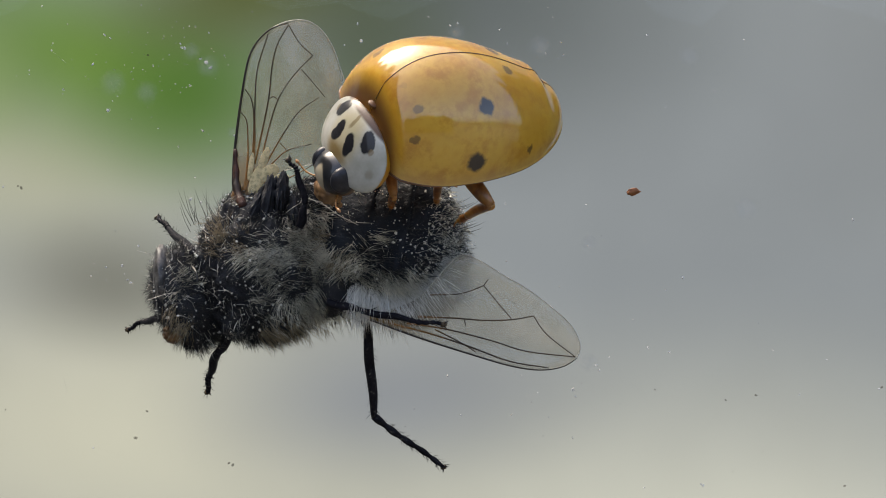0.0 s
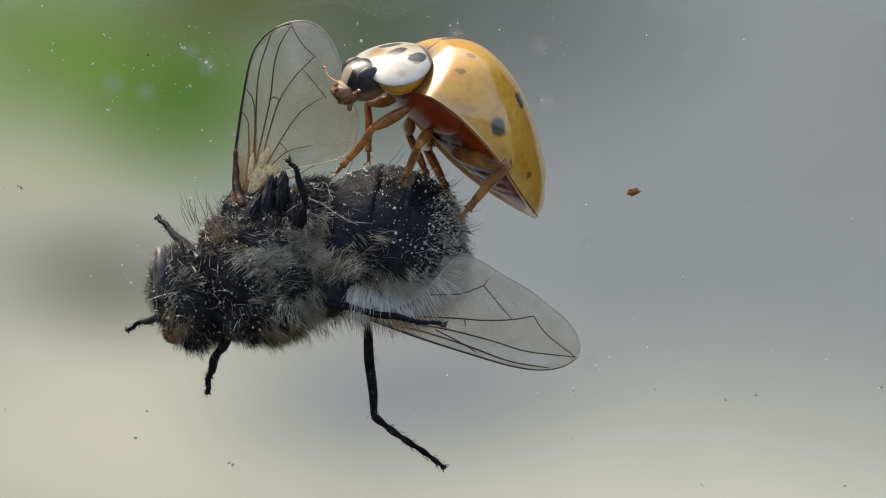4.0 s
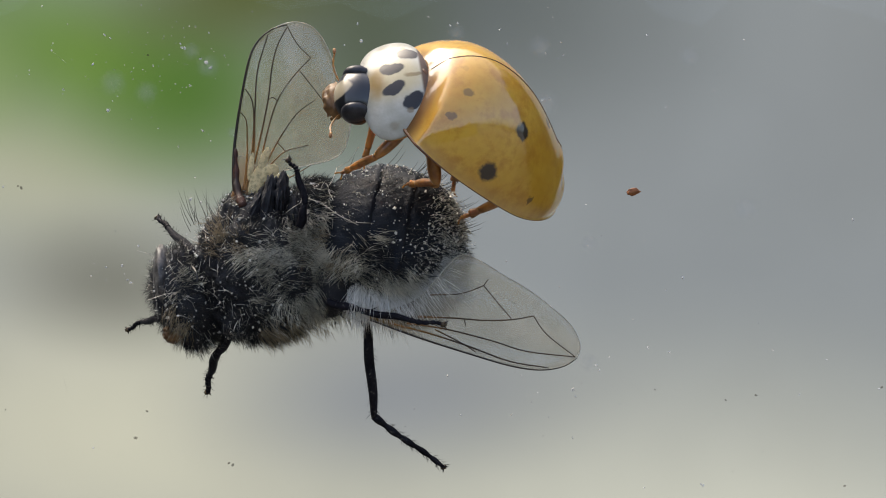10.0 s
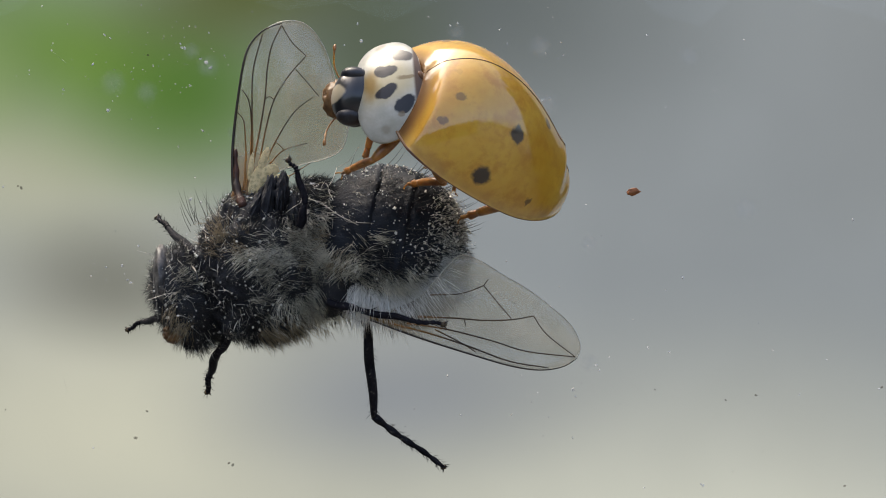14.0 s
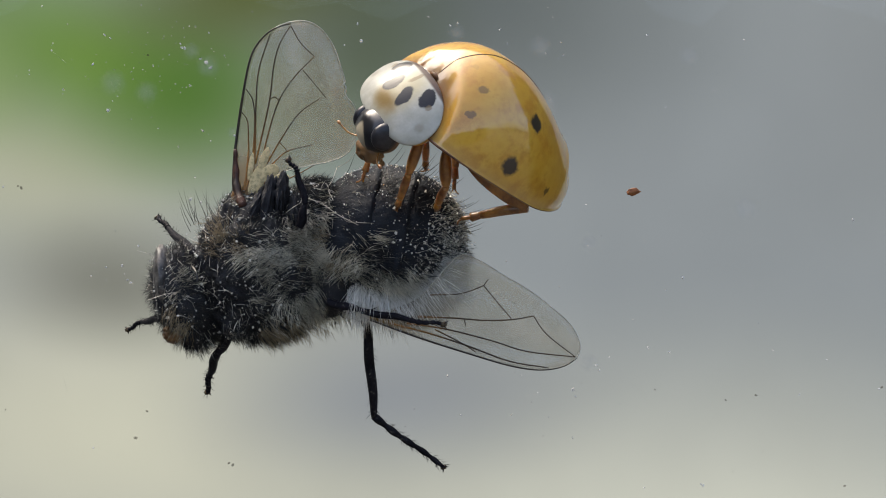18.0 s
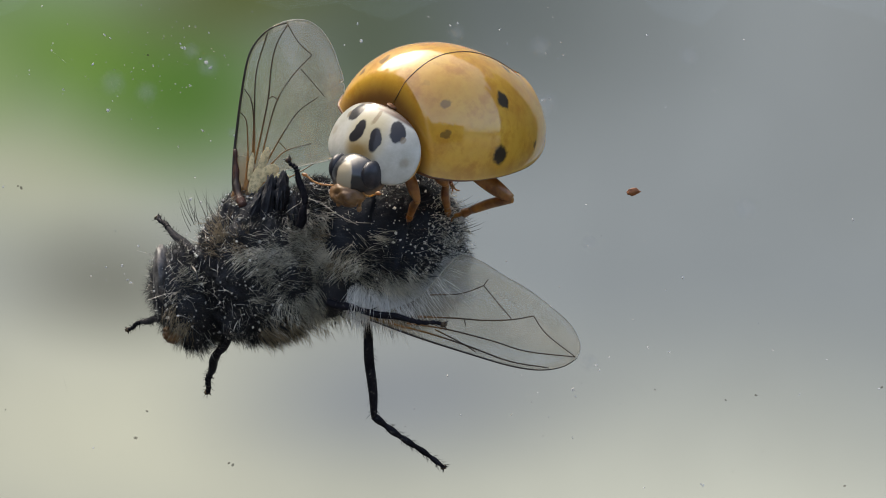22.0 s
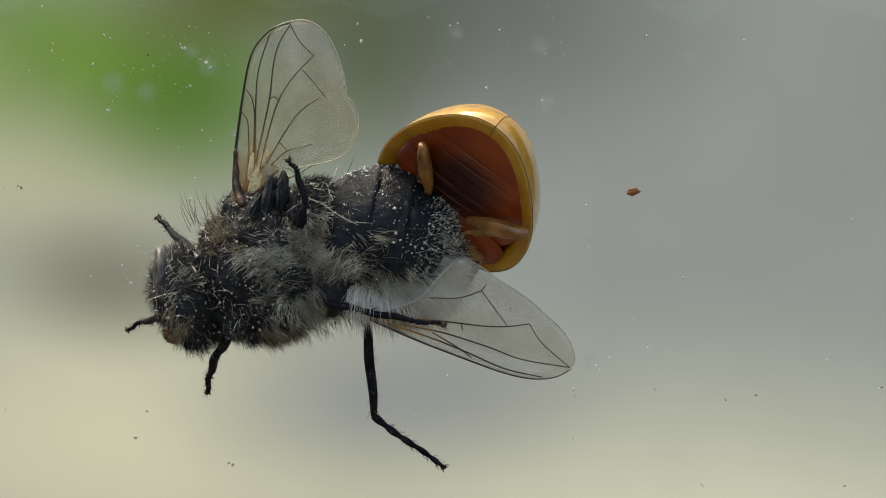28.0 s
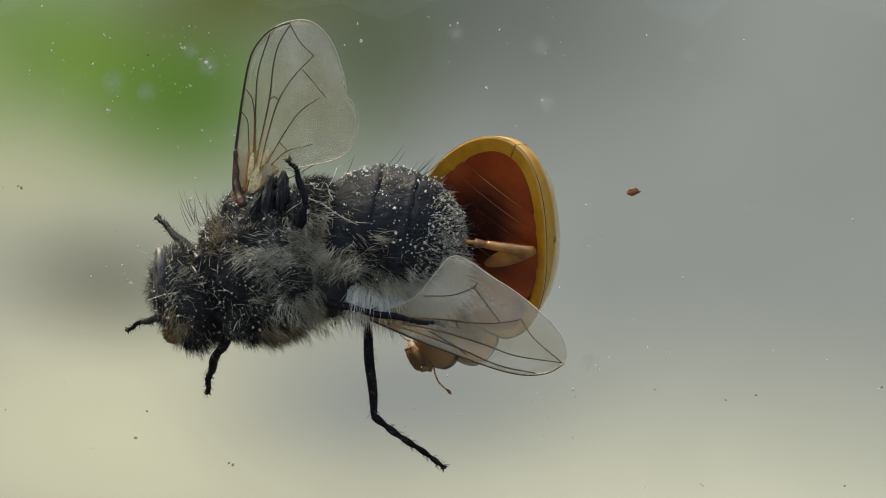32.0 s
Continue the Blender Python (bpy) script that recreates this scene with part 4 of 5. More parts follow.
def build_wings(fly):
    """Both wings; the upper one is torn at its trailing edge."""
    hx, hz = -5.64, 1.52
    upper = wing(fly, (hx, 0.6, hz), [(-5.60, 1.31), (-5.86, 1.68), (-5.84, 2.55), (-5.76, 3.26), (-5.62, 4.21), (-5.41, 5.27), (-5.16, 5.79), (-4.75, 6.16), (-4.24, 6.38), (-3.77, 6.38), (-3.36, 6.13), (-3.04, 5.65), (-2.87, 5.16), (-2.74, 4.73), (-2.80, 4.65), (-2.72, 4.57), (-2.71, 4.32), (-2.50, 4.05), (-2.37, 3.63), (-2.44, 3.15), (-2.63, 2.74), (-3.07, 2.49), (-3.78, 2.33), (-4.50, 2.15), (-5.05, 1.76), (-5.37, 1.31), (-5.60, 1.31)], SMOKY, [
        ([(-5.33, 2.07), (-5.26, 2.94), (-5.24, 3.97), (-5.16, 5.00), (-4.84, 6.03)], 0.032, 0.018),
        ([(-5.26, 2.39), (-5.00, 3.50), (-4.84, 4.29), (-4.75, 5.08), (-4.59, 5.71), (-4.27, 6.27)], 0.032, 0.016),
        ([(-5.13, 2.23), (-4.91, 3.18), (-4.61, 4.13), (-4.18, 4.80), (-3.61, 5.40)], 0.03, 0.015),
        ([(-3.61, 5.40), (-3.99, 5.78), (-4.27, 6.27)], 0.014, 0.014),
        ([(-4.84, 4.19), (-4.72, 4.26), (-4.59, 4.16)], 0.018, 0.018),
        ([(-3.93, 5.02), (-3.58, 4.61), (-3.28, 4.24)], 0.014, 0.012),
        ([(-4.94, 2.39), (-4.50, 3.15), (-4.02, 3.82), (-3.45, 4.23)], 0.032, 0.012),
        ([(-4.81, 2.36), (-4.37, 2.74), (-3.67, 2.93)], 0.03, 0.014),
        ([(-4.59, 2.99), (-4.43, 2.83), (-4.37, 2.74)], 0.014, 0.014),
        ([(-5.51, 4.48), (-5.33, 4.16), (-5.27, 3.58), (-5.32, 2.63)], 0.016, 0.03),
        ([(-5.67, 3.88), (-5.48, 3.59), (-5.45, 3.02), (-5.45, 2.47)], 0.014, 0.028),
        ([(-5.64, 1.41), (-5.45, 1.95), (-5.33, 2.47)], 0.05, 0.03),
        ([(-5.54, 1.38), (-5.26, 1.88), (-5.03, 2.36)], 0.05, 0.028),
        ([(-5.45, 1.35), (-5.10, 1.76), (-4.65, 2.23)], 0.05, 0.022),
        ([(-5.37, 1.33), (-4.81, 1.76), (-4.18, 2.04), (-3.61, 2.36)], 0.045, 0.014),
        ([(-5.60, 1.44), (-5.51, 2.07), (-5.45, 2.71)], 0.045, 0.025),
    ], [(-5.70, 1.28), (-5.86, 1.68), (-5.84, 2.55), (-5.76, 3.26), (-5.62, 4.21), (-5.41, 5.27), (-5.16, 5.79), (-4.75, 6.16), (-4.27, 6.32)],
                 "upper_wing", "smoky translucent wing with a torn trailing edge", lambda x, z: -0.10 * math.sin((x - hx) * 1.1) + 0.05 * math.sin((z - hz) * 1.3) + 0.03 * math.sin((x - hx) * 6 + (z - hz)))
    kx, kz = -2.01, -1.89
    lower = wing(fly, (kx, -0.1, kz), [(-2.01, -1.79), (-1.93, -1.98), (-0.69, -2.43), (0.72, -2.87), (1.81, -3.18), (2.59, -3.29), (3.21, -3.21), (3.60, -2.98), (3.72, -2.62), (3.50, -2.10), (3.02, -1.64), (2.33, -1.11), (1.61, -0.69), (1.03, -0.33), (0.48, -0.17), (0.02, -0.58), (-0.65, -1.31), (-1.47, -1.67), (-2.01, -1.79)], CLEAR, [
        ([(-1.47, -2.04), (-0.37, -2.32), (0.72, -2.67), (1.81, -3.06), (2.87, -3.23)], 0.034, 0.018),
        ([(-1.00, -2.04), (0.09, -2.20), (1.34, -2.51), (2.28, -2.79), (3.59, -2.93)], 0.03, 0.016),
        ([(-0.69, -1.86), (0.25, -1.89), (1.18, -1.95), (1.89, -1.92), (2.46, -1.82)], 0.03, 0.016),
        ([(2.46, -1.82), (2.82, -2.32), (3.59, -2.93)], 0.015, 0.015),
        ([(0.58, -1.92), (0.62, -2.09)], 0.018, 0.018),
        ([(1.86, -1.90), (1.50, -1.47), (1.11, -1.00)], 0.015, 0.015),
        ([(1.11, -1.00), (1.23, -0.83)], 0.018, 0.014),
        ([(-0.37, -1.26), (0.48, -1.22), (1.11, -1.00)], 0.02, 0.016),
        ([(-0.22, -2.21), (0.48, -2.56), (0.90, -2.82)], 0.024, 0.02),
    ], [(-2.01, -1.95), (-0.69, -2.43), (0.72, -2.87), (1.81, -3.18), (2.59, -3.29), (3.21, -3.21), (3.65, -2.96)],
                 "lower_wing", "smoky translucent wing with dark veins", lambda x, z: -0.15 * (x - kx) - 0.06 * math.sin((z - kz) * 1.6) + 0.03 * math.sin((x - kx) * 1.2 + (z - kz) * 5), 0.6)
    return upper, lower


# ---- the ladybird ----
def elytron(side):
    """One wing case: outer dome, rolled rim and inner face."""
    rows = []
    radial = [math.sin(math.pi / 2 * i / 34) for i in range(34)] + [0.9996]
    n = 80
    for r in radial:
        row = []
        for j in range(n + 1):
            a = math.pi * j / n
            x, y = rim(a, r)
            y = max(y, 0.012)
            row.append((pull(x), side * y, dome(x, y)))
        rows.append(row)
    rows += lip(side, n, ((1.004, -0.02), (1.012, -0.05), (1.008, -0.08), (0.995, -0.085)))
    v, f = grid(rows)
    return v, (f if side < 0 else [tuple(reversed(q)) for q in f])


def lip(side, n, steps):
    """Rows along the wing case's edge at shares of its outline and heights."""
    rows = []
    for r, z in steps:
        row = []
        for j in range(n + 1):
            x, y = rim(math.pi * j / n, r)
            row.append((pull(x), side * max(y, 0.012), z + rise(x, y)))
        rows.append(row)
    return rows


def turned_edge(side):
    """The amber inner edge of a wing case, turned in under the body and rising to the belly."""
    v, f = grid(lip(side, 80, ((0.998, -0.083), (0.97, -0.06), (0.94, -0.02), (0.90, 0.03), (0.85, 0.09), (0.80, 0.30), (0.74, 0.8), (0.66, 1.2))))
    return v, (f if side < 0 else [tuple(reversed(q)) for q in f])


def disc(cx, ax, ay, top, drop, under, cz=0.0, square=1.0, rings=12, n=44, sag=0.0, grooves=(), sweep=0.0, tail=None):
    """A domed plate with a rounded rim and a curved under face."""
    rows = []
    for r in [0.02] + [math.sin(math.pi / 2 * (i + 1) / rings) for i in range(rings)]:
        row = []
        for j in range(n):
            a = 2 * math.pi * j / n
            c, s = math.cos(a), math.sin(a)
            y = ay * r * math.copysign(abs(s) ** square, s)
            x = cx + ax * r * math.copysign(abs(c) ** (tail if tail and c < 0 else square), c) + sweep * (y / ay) ** 2
            row.append((x, y, cz + top * max(0.0, 1 - r * r) ** 0.6 - drop * (y / ay) ** 2 - sag * ((x - cx) / ax) ** 2))
        rows.append(row)
    for r in [math.sin(math.pi / 2 * (rings - i) / rings) for i in range(rings)] + [0.02]:
        row = []
        for j in range(n):
            a = 2 * math.pi * j / n
            c, s = math.cos(a), math.sin(a)
            y = ay * r * math.copysign(abs(s) ** square, s)
            x = cx + ax * r * math.copysign(abs(c) ** (tail if tail and c < 0 else square), c) + sweep * (y / ay) ** 2
            z = cz - 0.02 - under * max(0.0, 1 - r * r) ** 0.5 - drop * (y / ay) ** 2 - sag * ((x - cx) / ax) ** 2
            for g in grooves:
                z += 0.05 * math.exp(-((x - g - 0.10 * (y / ay) ** 2) / 0.05) ** 2)
            row.append((x, y, z))
        rows.append(row)
    v, f = grid(rows, True)
    f += [tuple(range(n - 1, -1, -1)), tuple(len(v) - n + j for j in range(n))]
    return v, [tuple(reversed(q)) for q in f]


LEGS = {}


def build_ladybird():
    bug = thing("ladybird", (0, 0, 0), "glossy ochre black-spotted ladybird with cream collar climbing over fly", "ladybird")
    for s in (1, -1):
        case = part("wing_case", elytron(s), SHELL, bug, "glossy ochre wing case with black spots")
        around = []
        for i in range(49):
            x, y = rim(math.pi * i / 48, 1.008)
            around.append((pull(x), s * max(y, 0.012), -0.06 + rise(x, y)))
        part("edge", tube(around, 0.016, 6, 2), SEAM, case, "thin dark edge")
        part("turned_edge", turned_edge(s), UNDER, case, "amber inner edge of the wing case")
        part("front_margin", tube(around[:22], lambda t: 0.035 * (1 - t) ** 0.5 + 0.012, 8, 2), NECK_BROWN, case, "dark brown front margin")
    part("seam", tube([(pull(x), 0, dome(x, 0) + 0.001) for x in [AF * 0.86 - (AF * 0.86 + AB) * i / 40 for i in range(41)]], 0.015, 6, 1), SEAM, bug, "dark line where the wing cases meet")
    part("scutellum", disc(pull(AF * 0.88), 0.15, 0.16, 0.03, 0.02, 0.1, dome(AF * 0.88, 0) - 0.03, 1.0, 6, 20), SEAM, bug)
    belly = part("abdomen", disc(-1.00, 2.80, 2.13, 0.3, -0.20, 0.14, 0.15, 0.95, 26, 80, -0.25, (-0.5, -1.1, -1.65, -2.15, -2.6), 0.0, 1.15), BELLY, bug, "dark red-brown segmented belly")
    for g in (-0.5, -1.1, -1.65, -2.15, -2.6):
        line = []
        for i in range(25):
            v = (-0.86 + 1.72 * i / 24) * math.sqrt(max(0.05, 1 - ((g + 1.0) / 2.8) ** 2))
            x = g - 0.06 + 0.10 * v * v
            r2 = min(0.98, ((x + 1.0) / 2.8) ** 2 + v * v)
            line.append((x, v * 2.13, 0.15 - 0.026 - 0.14 * math.sqrt(1 - r2) + 0.20 * v * v + 0.25 * ((x + 1.0) / 2.8) ** 2))
        part("segment_ridge", tube(line, lambda t: 0.001 + 0.009 * math.sin(math.pi * t) * (0.45 + 0.55 * math.sin(5 * t + 3 * g)), 5, 1), RIDGE, belly, "fine pale ridge across the belly")
    part("breast", disc(1.0, 1.02, 2.0, 0.5, -0.22, 0.30, 0.06, 0.9, 12, 48), BELLY, bug)
    part("neck", rough_ball((1.72, 0, 0.18), (0.52, 1.1, 0.42), 0, 0.05), NECK_BROWN, bug)
    plate = part("collar", disc(0.838, 0.953, 1.515, 0.255, 0.286, 0.0, 0.10, 0.84, 14, 60, 0.05, (), 0.14), PLATE, bug, "cream collar plate with black spots")
    part("collar_underside", disc(0.84, 0.82, 1.46, 0.05, 0.27, 0.72, 0.04, 0.85, 8, 40, 0.05, (), 0.14), UNDER, plate)
    head = part("head", rough_ball((0.42, 0, 0.0), (0.62, 0.78, 0.58), 0, 0.03, 2, 26, 34), FACE, bug, "black head with a cream face")
    for s in (1, -1):
        part("eye", rough_ball((0.44, s * 0.56, 0.13), (0.38, 0.23, 0.40), 0, 0.0, 1, 16, 22), EYE_BLACK, head, "glossy black eye")
        part("feeler", join(tube([(0.82, s * 0.42, -0.12), (0.98, s * 0.64, -0.03), (1.08, s * 0.92, 0.06), (1.06, s * 1.22, 0.20)], lambda t: 0.026 + 0.006 * math.sin(t * 40), 7),
                            rough_ball((1.05, s * 1.29, 0.23), (0.05, 0.10, 0.045), -20, 0, 1, 8, 10)), AMBER, head, "short clubbed amber feeler")
        part("palp", join(tube([(0.8, s * 0.2, -0.3), (1.0, s * 0.36, -0.36), (1.08, s * 0.36, -0.46)], 0.045, 7),
                          rough_ball((1.10, s * 0.36, -0.49), (0.08, 0.06, 0.085), 0, 0, 1, 8, 10)), MOUTHPART, head, "amber mouth feeler")
    part("lip", rough_ball((1.0, 0, -0.17), (0.34, 0.50, 0.30), 15, 0.22, 2.8, 24, 30, 2.0, fine=0.4), MOUTHPART, head, "amber upper lip")
    for key, (hx, hy, l1, l2, w) in {"front": (1.35, 0.5, 1.15, 1.75, 0.75), "middle": (0.5, 0.65, 1.0, 1.65, 0.8), "hind": (-0.45, 0.65, 1.98, 2.1, 0.95)}.items():
        for s in (1, -1):
            thigh = part("thigh", tube([(0, 0, 0), (l1 * 0.3, 0, 0.02), (l1 * 0.7, 0, 0.02), (l1, 0, 0)], lambda t, w=w: w * (0.10 + 0.155 * math.sin(math.pi * min(1, t * 0.95)) ** 0.8), 12, 5, 0.8), AMBER, bug)
            hair = [(Vector((rng.uniform(0.1, l2 * 0.9), 0, 0.0)), Vector((0.5, rng.gauss(0, 1), rng.gauss(0, 1))), rng.uniform(0.1, 0.2), 0.007, Vector((0.2, 0, 0))) for _ in range(40)]
            k = l2 * 0.66
            shin = part("shin", join(tube([(0, 0, 0), (k * 0.5, 0, 0.05), (k, 0, 0.02)], lambda t, w=w: w * (0.12 + 0.03 * math.sin(math.pi * t)), 10, 6),
                                     tube([(k, 0, 0.02), (k + (l2 - k) * 0.45, 0, 0.0)], lambda t, w=w: w * (0.10 + 0.04 * t), 8, 4),
                                     tube([(k + (l2 - k) * 0.4, 0, 0.0), (l2 * 0.96, 0, 0.0)], lambda t, w=w: w * 0.065, 8, 4),
                                     tube([(l2 * 0.94, 0, 0), (l2, 0.07, -0.03), (l2 + 0.05, 0.12, -0.1)], 0.025, 6, 3),
                                     tube([(l2 * 0.94, 0, 0), (l2, -0.07, -0.03), (l2 + 0.05, -0.12, -0.1)], 0.025, 6, 3), hairs(hair)), AMBER, thigh)
            LEGS[key, s] = (thigh, shin, Vector((hx, s * hy, -0.20)), l1, l2)
    return bug, plate, head


fly = build_fly()
upper_wing, lower_wing = build_wings(fly)
ladybird, collar, face = build_ladybird()

# ---- what moves ----
BODY = [
    (0.00, -0.470, -1.369, 3.158, -42.3, 7.8, -149.4),
    (0.50, -0.487, -1.359, 3.124, -41.4, 8.6, -149.7),
    (1.00, -0.528, -1.349, 3.089, -41.1, 9.8, -149.8),
    (1.25, -0.528, -1.349, 3.089, -41.1, 9.8, -149.8),
    (1.32, 0.159, -1.342, 3.518, -14.1, -18.3, -169.9),
    (1.40, 0.244, 0.266, 2.948, 31.5, -35.7, 154.9),
    (1.50, 0.244, 0.266, 2.948, 31.5, -35.7, 154.9),
    (2.00, 0.148, 0.279, 2.962, 36.5, -33.4, 147.1),
    (2.50, 0.131, 0.297, 2.981, 33.5, -35.4, 151.0),
    (3.00, -0.132, 0.093, 3.218, 17.0, -42.7, -173.2),
    (3.50, -0.207, 0.109, 3.271, -5.0, -42.0, -145.1),
    (5.50, -0.096, -0.966, 3.092, -40.5, -28.9, -134.7),
    (6.00, -0.097, -0.967, 3.014, -40.3, -28.7, -135.8),
    (6.50, -0.114, -1.176, 3.022, -42.5, -28.5, -136.9),
    (7.00, -0.104, -1.380, 3.039, -44.3, -28.3, -138.2),
    (7.50, -0.154, -1.388, 3.008, -44.4, -27.8, -137.4),
    (8.00, -0.151, -1.400, 2.982, -45.2, -27.3, -137.5),
    (8.50, -0.071, -1.416, 2.999, -46.6, -26.7, -139.4),
    (9.00, -0.048, -1.430, 3.004, -46.4, -27.1, -140.1),
    (9.50, 0.000, -1.390, 3.024, -46.7, -26.8, -139.6),
    (10.00, 0.049, -1.351, 3.015, -46.5, -26.1, -139.4),
    (10.50, 0.066, -1.314, 2.986, -46.4, -26.1, -139.5),
    (11.00, 0.056, -1.273, 2.963, -46.3, -26.6, -139.8),
    (11.50, 0.015, -1.334, 2.988, -47.4, -26.6, -140.7),
    (12.00, 0.020, -1.400, 3.033, -48.9, -26.2, -142.1),
    (12.50, 0.065, -1.392, 3.049, -49.7, -25.8, -143.6),
    (13.00, 0.069, -1.385, 3.024, -49.4, -26.0, -144.3),
    (13.50, 0.065, -1.371, 3.020, -49.3, -25.2, -143.8),
    (14.00, 0.054, -1.358, 3.015, -49.1, -24.8, -143.3),
    (14.50, 0.037, -1.347, 3.002, -48.7, -24.7, -143.0),
    (16.50, 0.030, -1.298, 2.952, -46.5, -24.4, -141.5),
    (17.00, 0.130, -1.326, 2.976, -43.6, -23.4, -140.6),
    (17.50, 0.295, -1.198, 3.017, -42.7, -22.0, -138.8),
    (18.00, 0.288, -1.087, 2.983, -40.4, -21.9, -134.9),
    (18.50, 0.118, -1.064, 2.975, -38.0, -17.2, -127.3),
    (19.00, 0.012, -1.053, 3.016, -36.1, -8.3, -124.5),
    (19.50, -0.291, -1.062, 3.034, -32.8, -0.6, -127.4),
    (20.00, -0.345, -1.063, 3.057, -31.2, 3.1, -132.1),
    (20.50, -0.241, -1.236, 3.049, -31.7, 5.2, -130.4),
    (21.00, -0.258, -1.422, 2.985, -32.1, 5.7, -128.8),
    (21.50, -0.359, -1.372, 2.982, -32.3, 8.7, -130.8),
    (22.00, -0.390, -1.325, 2.985, -32.8, 8.4, -132.7),
    (22.50, -0.352, -1.276, 2.969, -32.5, 6.1, -131.9),
    (23.00, -0.258, -1.235, 2.941, -32.6, 1.5, -131.6),
    (23.50, -0.090, -0.883, 2.975, -33.5, -5.1, -132.0),
    (24.00, -0.021, -0.533, 2.973, -32.4, -7.6, -136.0),
    (24.50, -0.114, -0.788, 2.905, -31.6, -1.7, -142.4),
    (25.00, -0.288, -1.055, 2.922, -31.2, 0.8, -146.0),
    (25.50, -0.262, -0.988, 2.972, -27.8, -3.0, -151.5),
    (26.00, 0.136, -0.945, 2.877, -12.6, -11.0, -169.5),
    (26.50, 0.461, -0.651, 2.544, 12.8, -12.7, 161.3),
    (27.00, 0.355, -0.211, 1.962, 35.2, -2.1, 134.0),
    (27.50, 0.092, 0.056, 1.387, 44.3, 11.4, 115.3),
    (28.00, 0.147, 0.186, 1.124, 40.1, 25.1, 105.5),
    (29.00, 0.057, 0.588, 0.903, 43.6, 29.4, 99.1),
    (30.00, 0.181, 1.077, 0.439, 52.7, 32.5, 103.6),
    (31.00, 0.373, 1.469, -0.275, 58.9, 41.7, 111.7),
    (31.50, 0.597, 1.490, -0.486, 56.1, 45.6, 109.1),
    (32.00, 0.787, 1.490, -0.285, 56.2, 45.6, 109.1)
]
COLLAR = [
    (0.00, 2.063, 0.122, 0.887, 4.4, 70.9, 4.1),
    (1.25, 2.063, 0.122, 0.887, 4.4, 70.9, 4.1),
    (1.40, 2.217, 0.173, 0.873, 3.7, 59.3, 4.6),
    (2.00, 2.217, 0.173, 0.873, 3.7, 59.3, 4.6),
    (2.50, 2.217, 0.173, 0.873, 3.7, 59.3, 4.6),
    (3.00, 1.960, 0.060, 0.980, -10.0, 42.0, -12.0),
    (3.50, 1.960, 0.060, 1.150, -16.0, 52.0, -16.0),
    (5.50, 1.807, 0.120, 1.174, -24.0, 60.9, -16.6),
    (6.00, 1.807, 0.120, 1.174, -24.0, 60.9, -16.6),
    (7.00, 1.899, 0.057, 1.111, -24.6, 59.8, -10.8),
    (9.00, 1.857, 0.070, 1.104, -29.0, 60.0, -17.8),
    (11.00, 1.912, 0.073, 1.048, -34.3, 63.8, -18.4),
    (12.00, 1.918, 0.060, 1.046, -36.9, 63.1, -23.0),
    (14.50, 1.918, 0.060, 1.046, -36.9, 63.1, -23.0),
    (17.00, 1.958, 0.054, 1.033, -6.3, 63.0, 5.6),
    (18.00, 2.033, -0.003, 0.996, 4.9, 71.5, 12.2),
    (19.00, 1.976, 0.056, 0.924, 8.8, 68.9, 14.2),
    (20.00, 2.023, 0.002, 1.005, 12.0, 67.9, 14.7),
    (21.00, 2.042, -0.001, 0.962, 25.4, 65.0, 26.0),
    (22.00, 2.027, -0.002, 1.005, 22.2, 63.3, 21.3),
    (23.00, 1.966, -0.004, 1.127, 13.0, 47.0, 8.2),
    (24.00, 2.013, -0.030, 1.133, 6.4, 53.3, -0.5),
    (25.00, 1.981, 0.022, 1.060, 1.4, 63.8, -4.1),
    (25.50, 1.981, 0.022, 1.060, 1.4, 63.8, -4.1),
    (27.50, 1.968, 0.040, 1.039, 0.0, 22.0, 0.0),
    (30.00, 2.194, -0.122, 0.856, -16.8, 47.8, -4.5),
    (31.00, 2.194, -0.122, 0.856, -16.8, 47.8, -4.5),
    (31.50, 2.100, -0.180, 0.980, -2.3, 48.9, 11.5),
    (32.00, 2.100, -0.180, 0.980, -2.3, 48.9, 11.5)
]
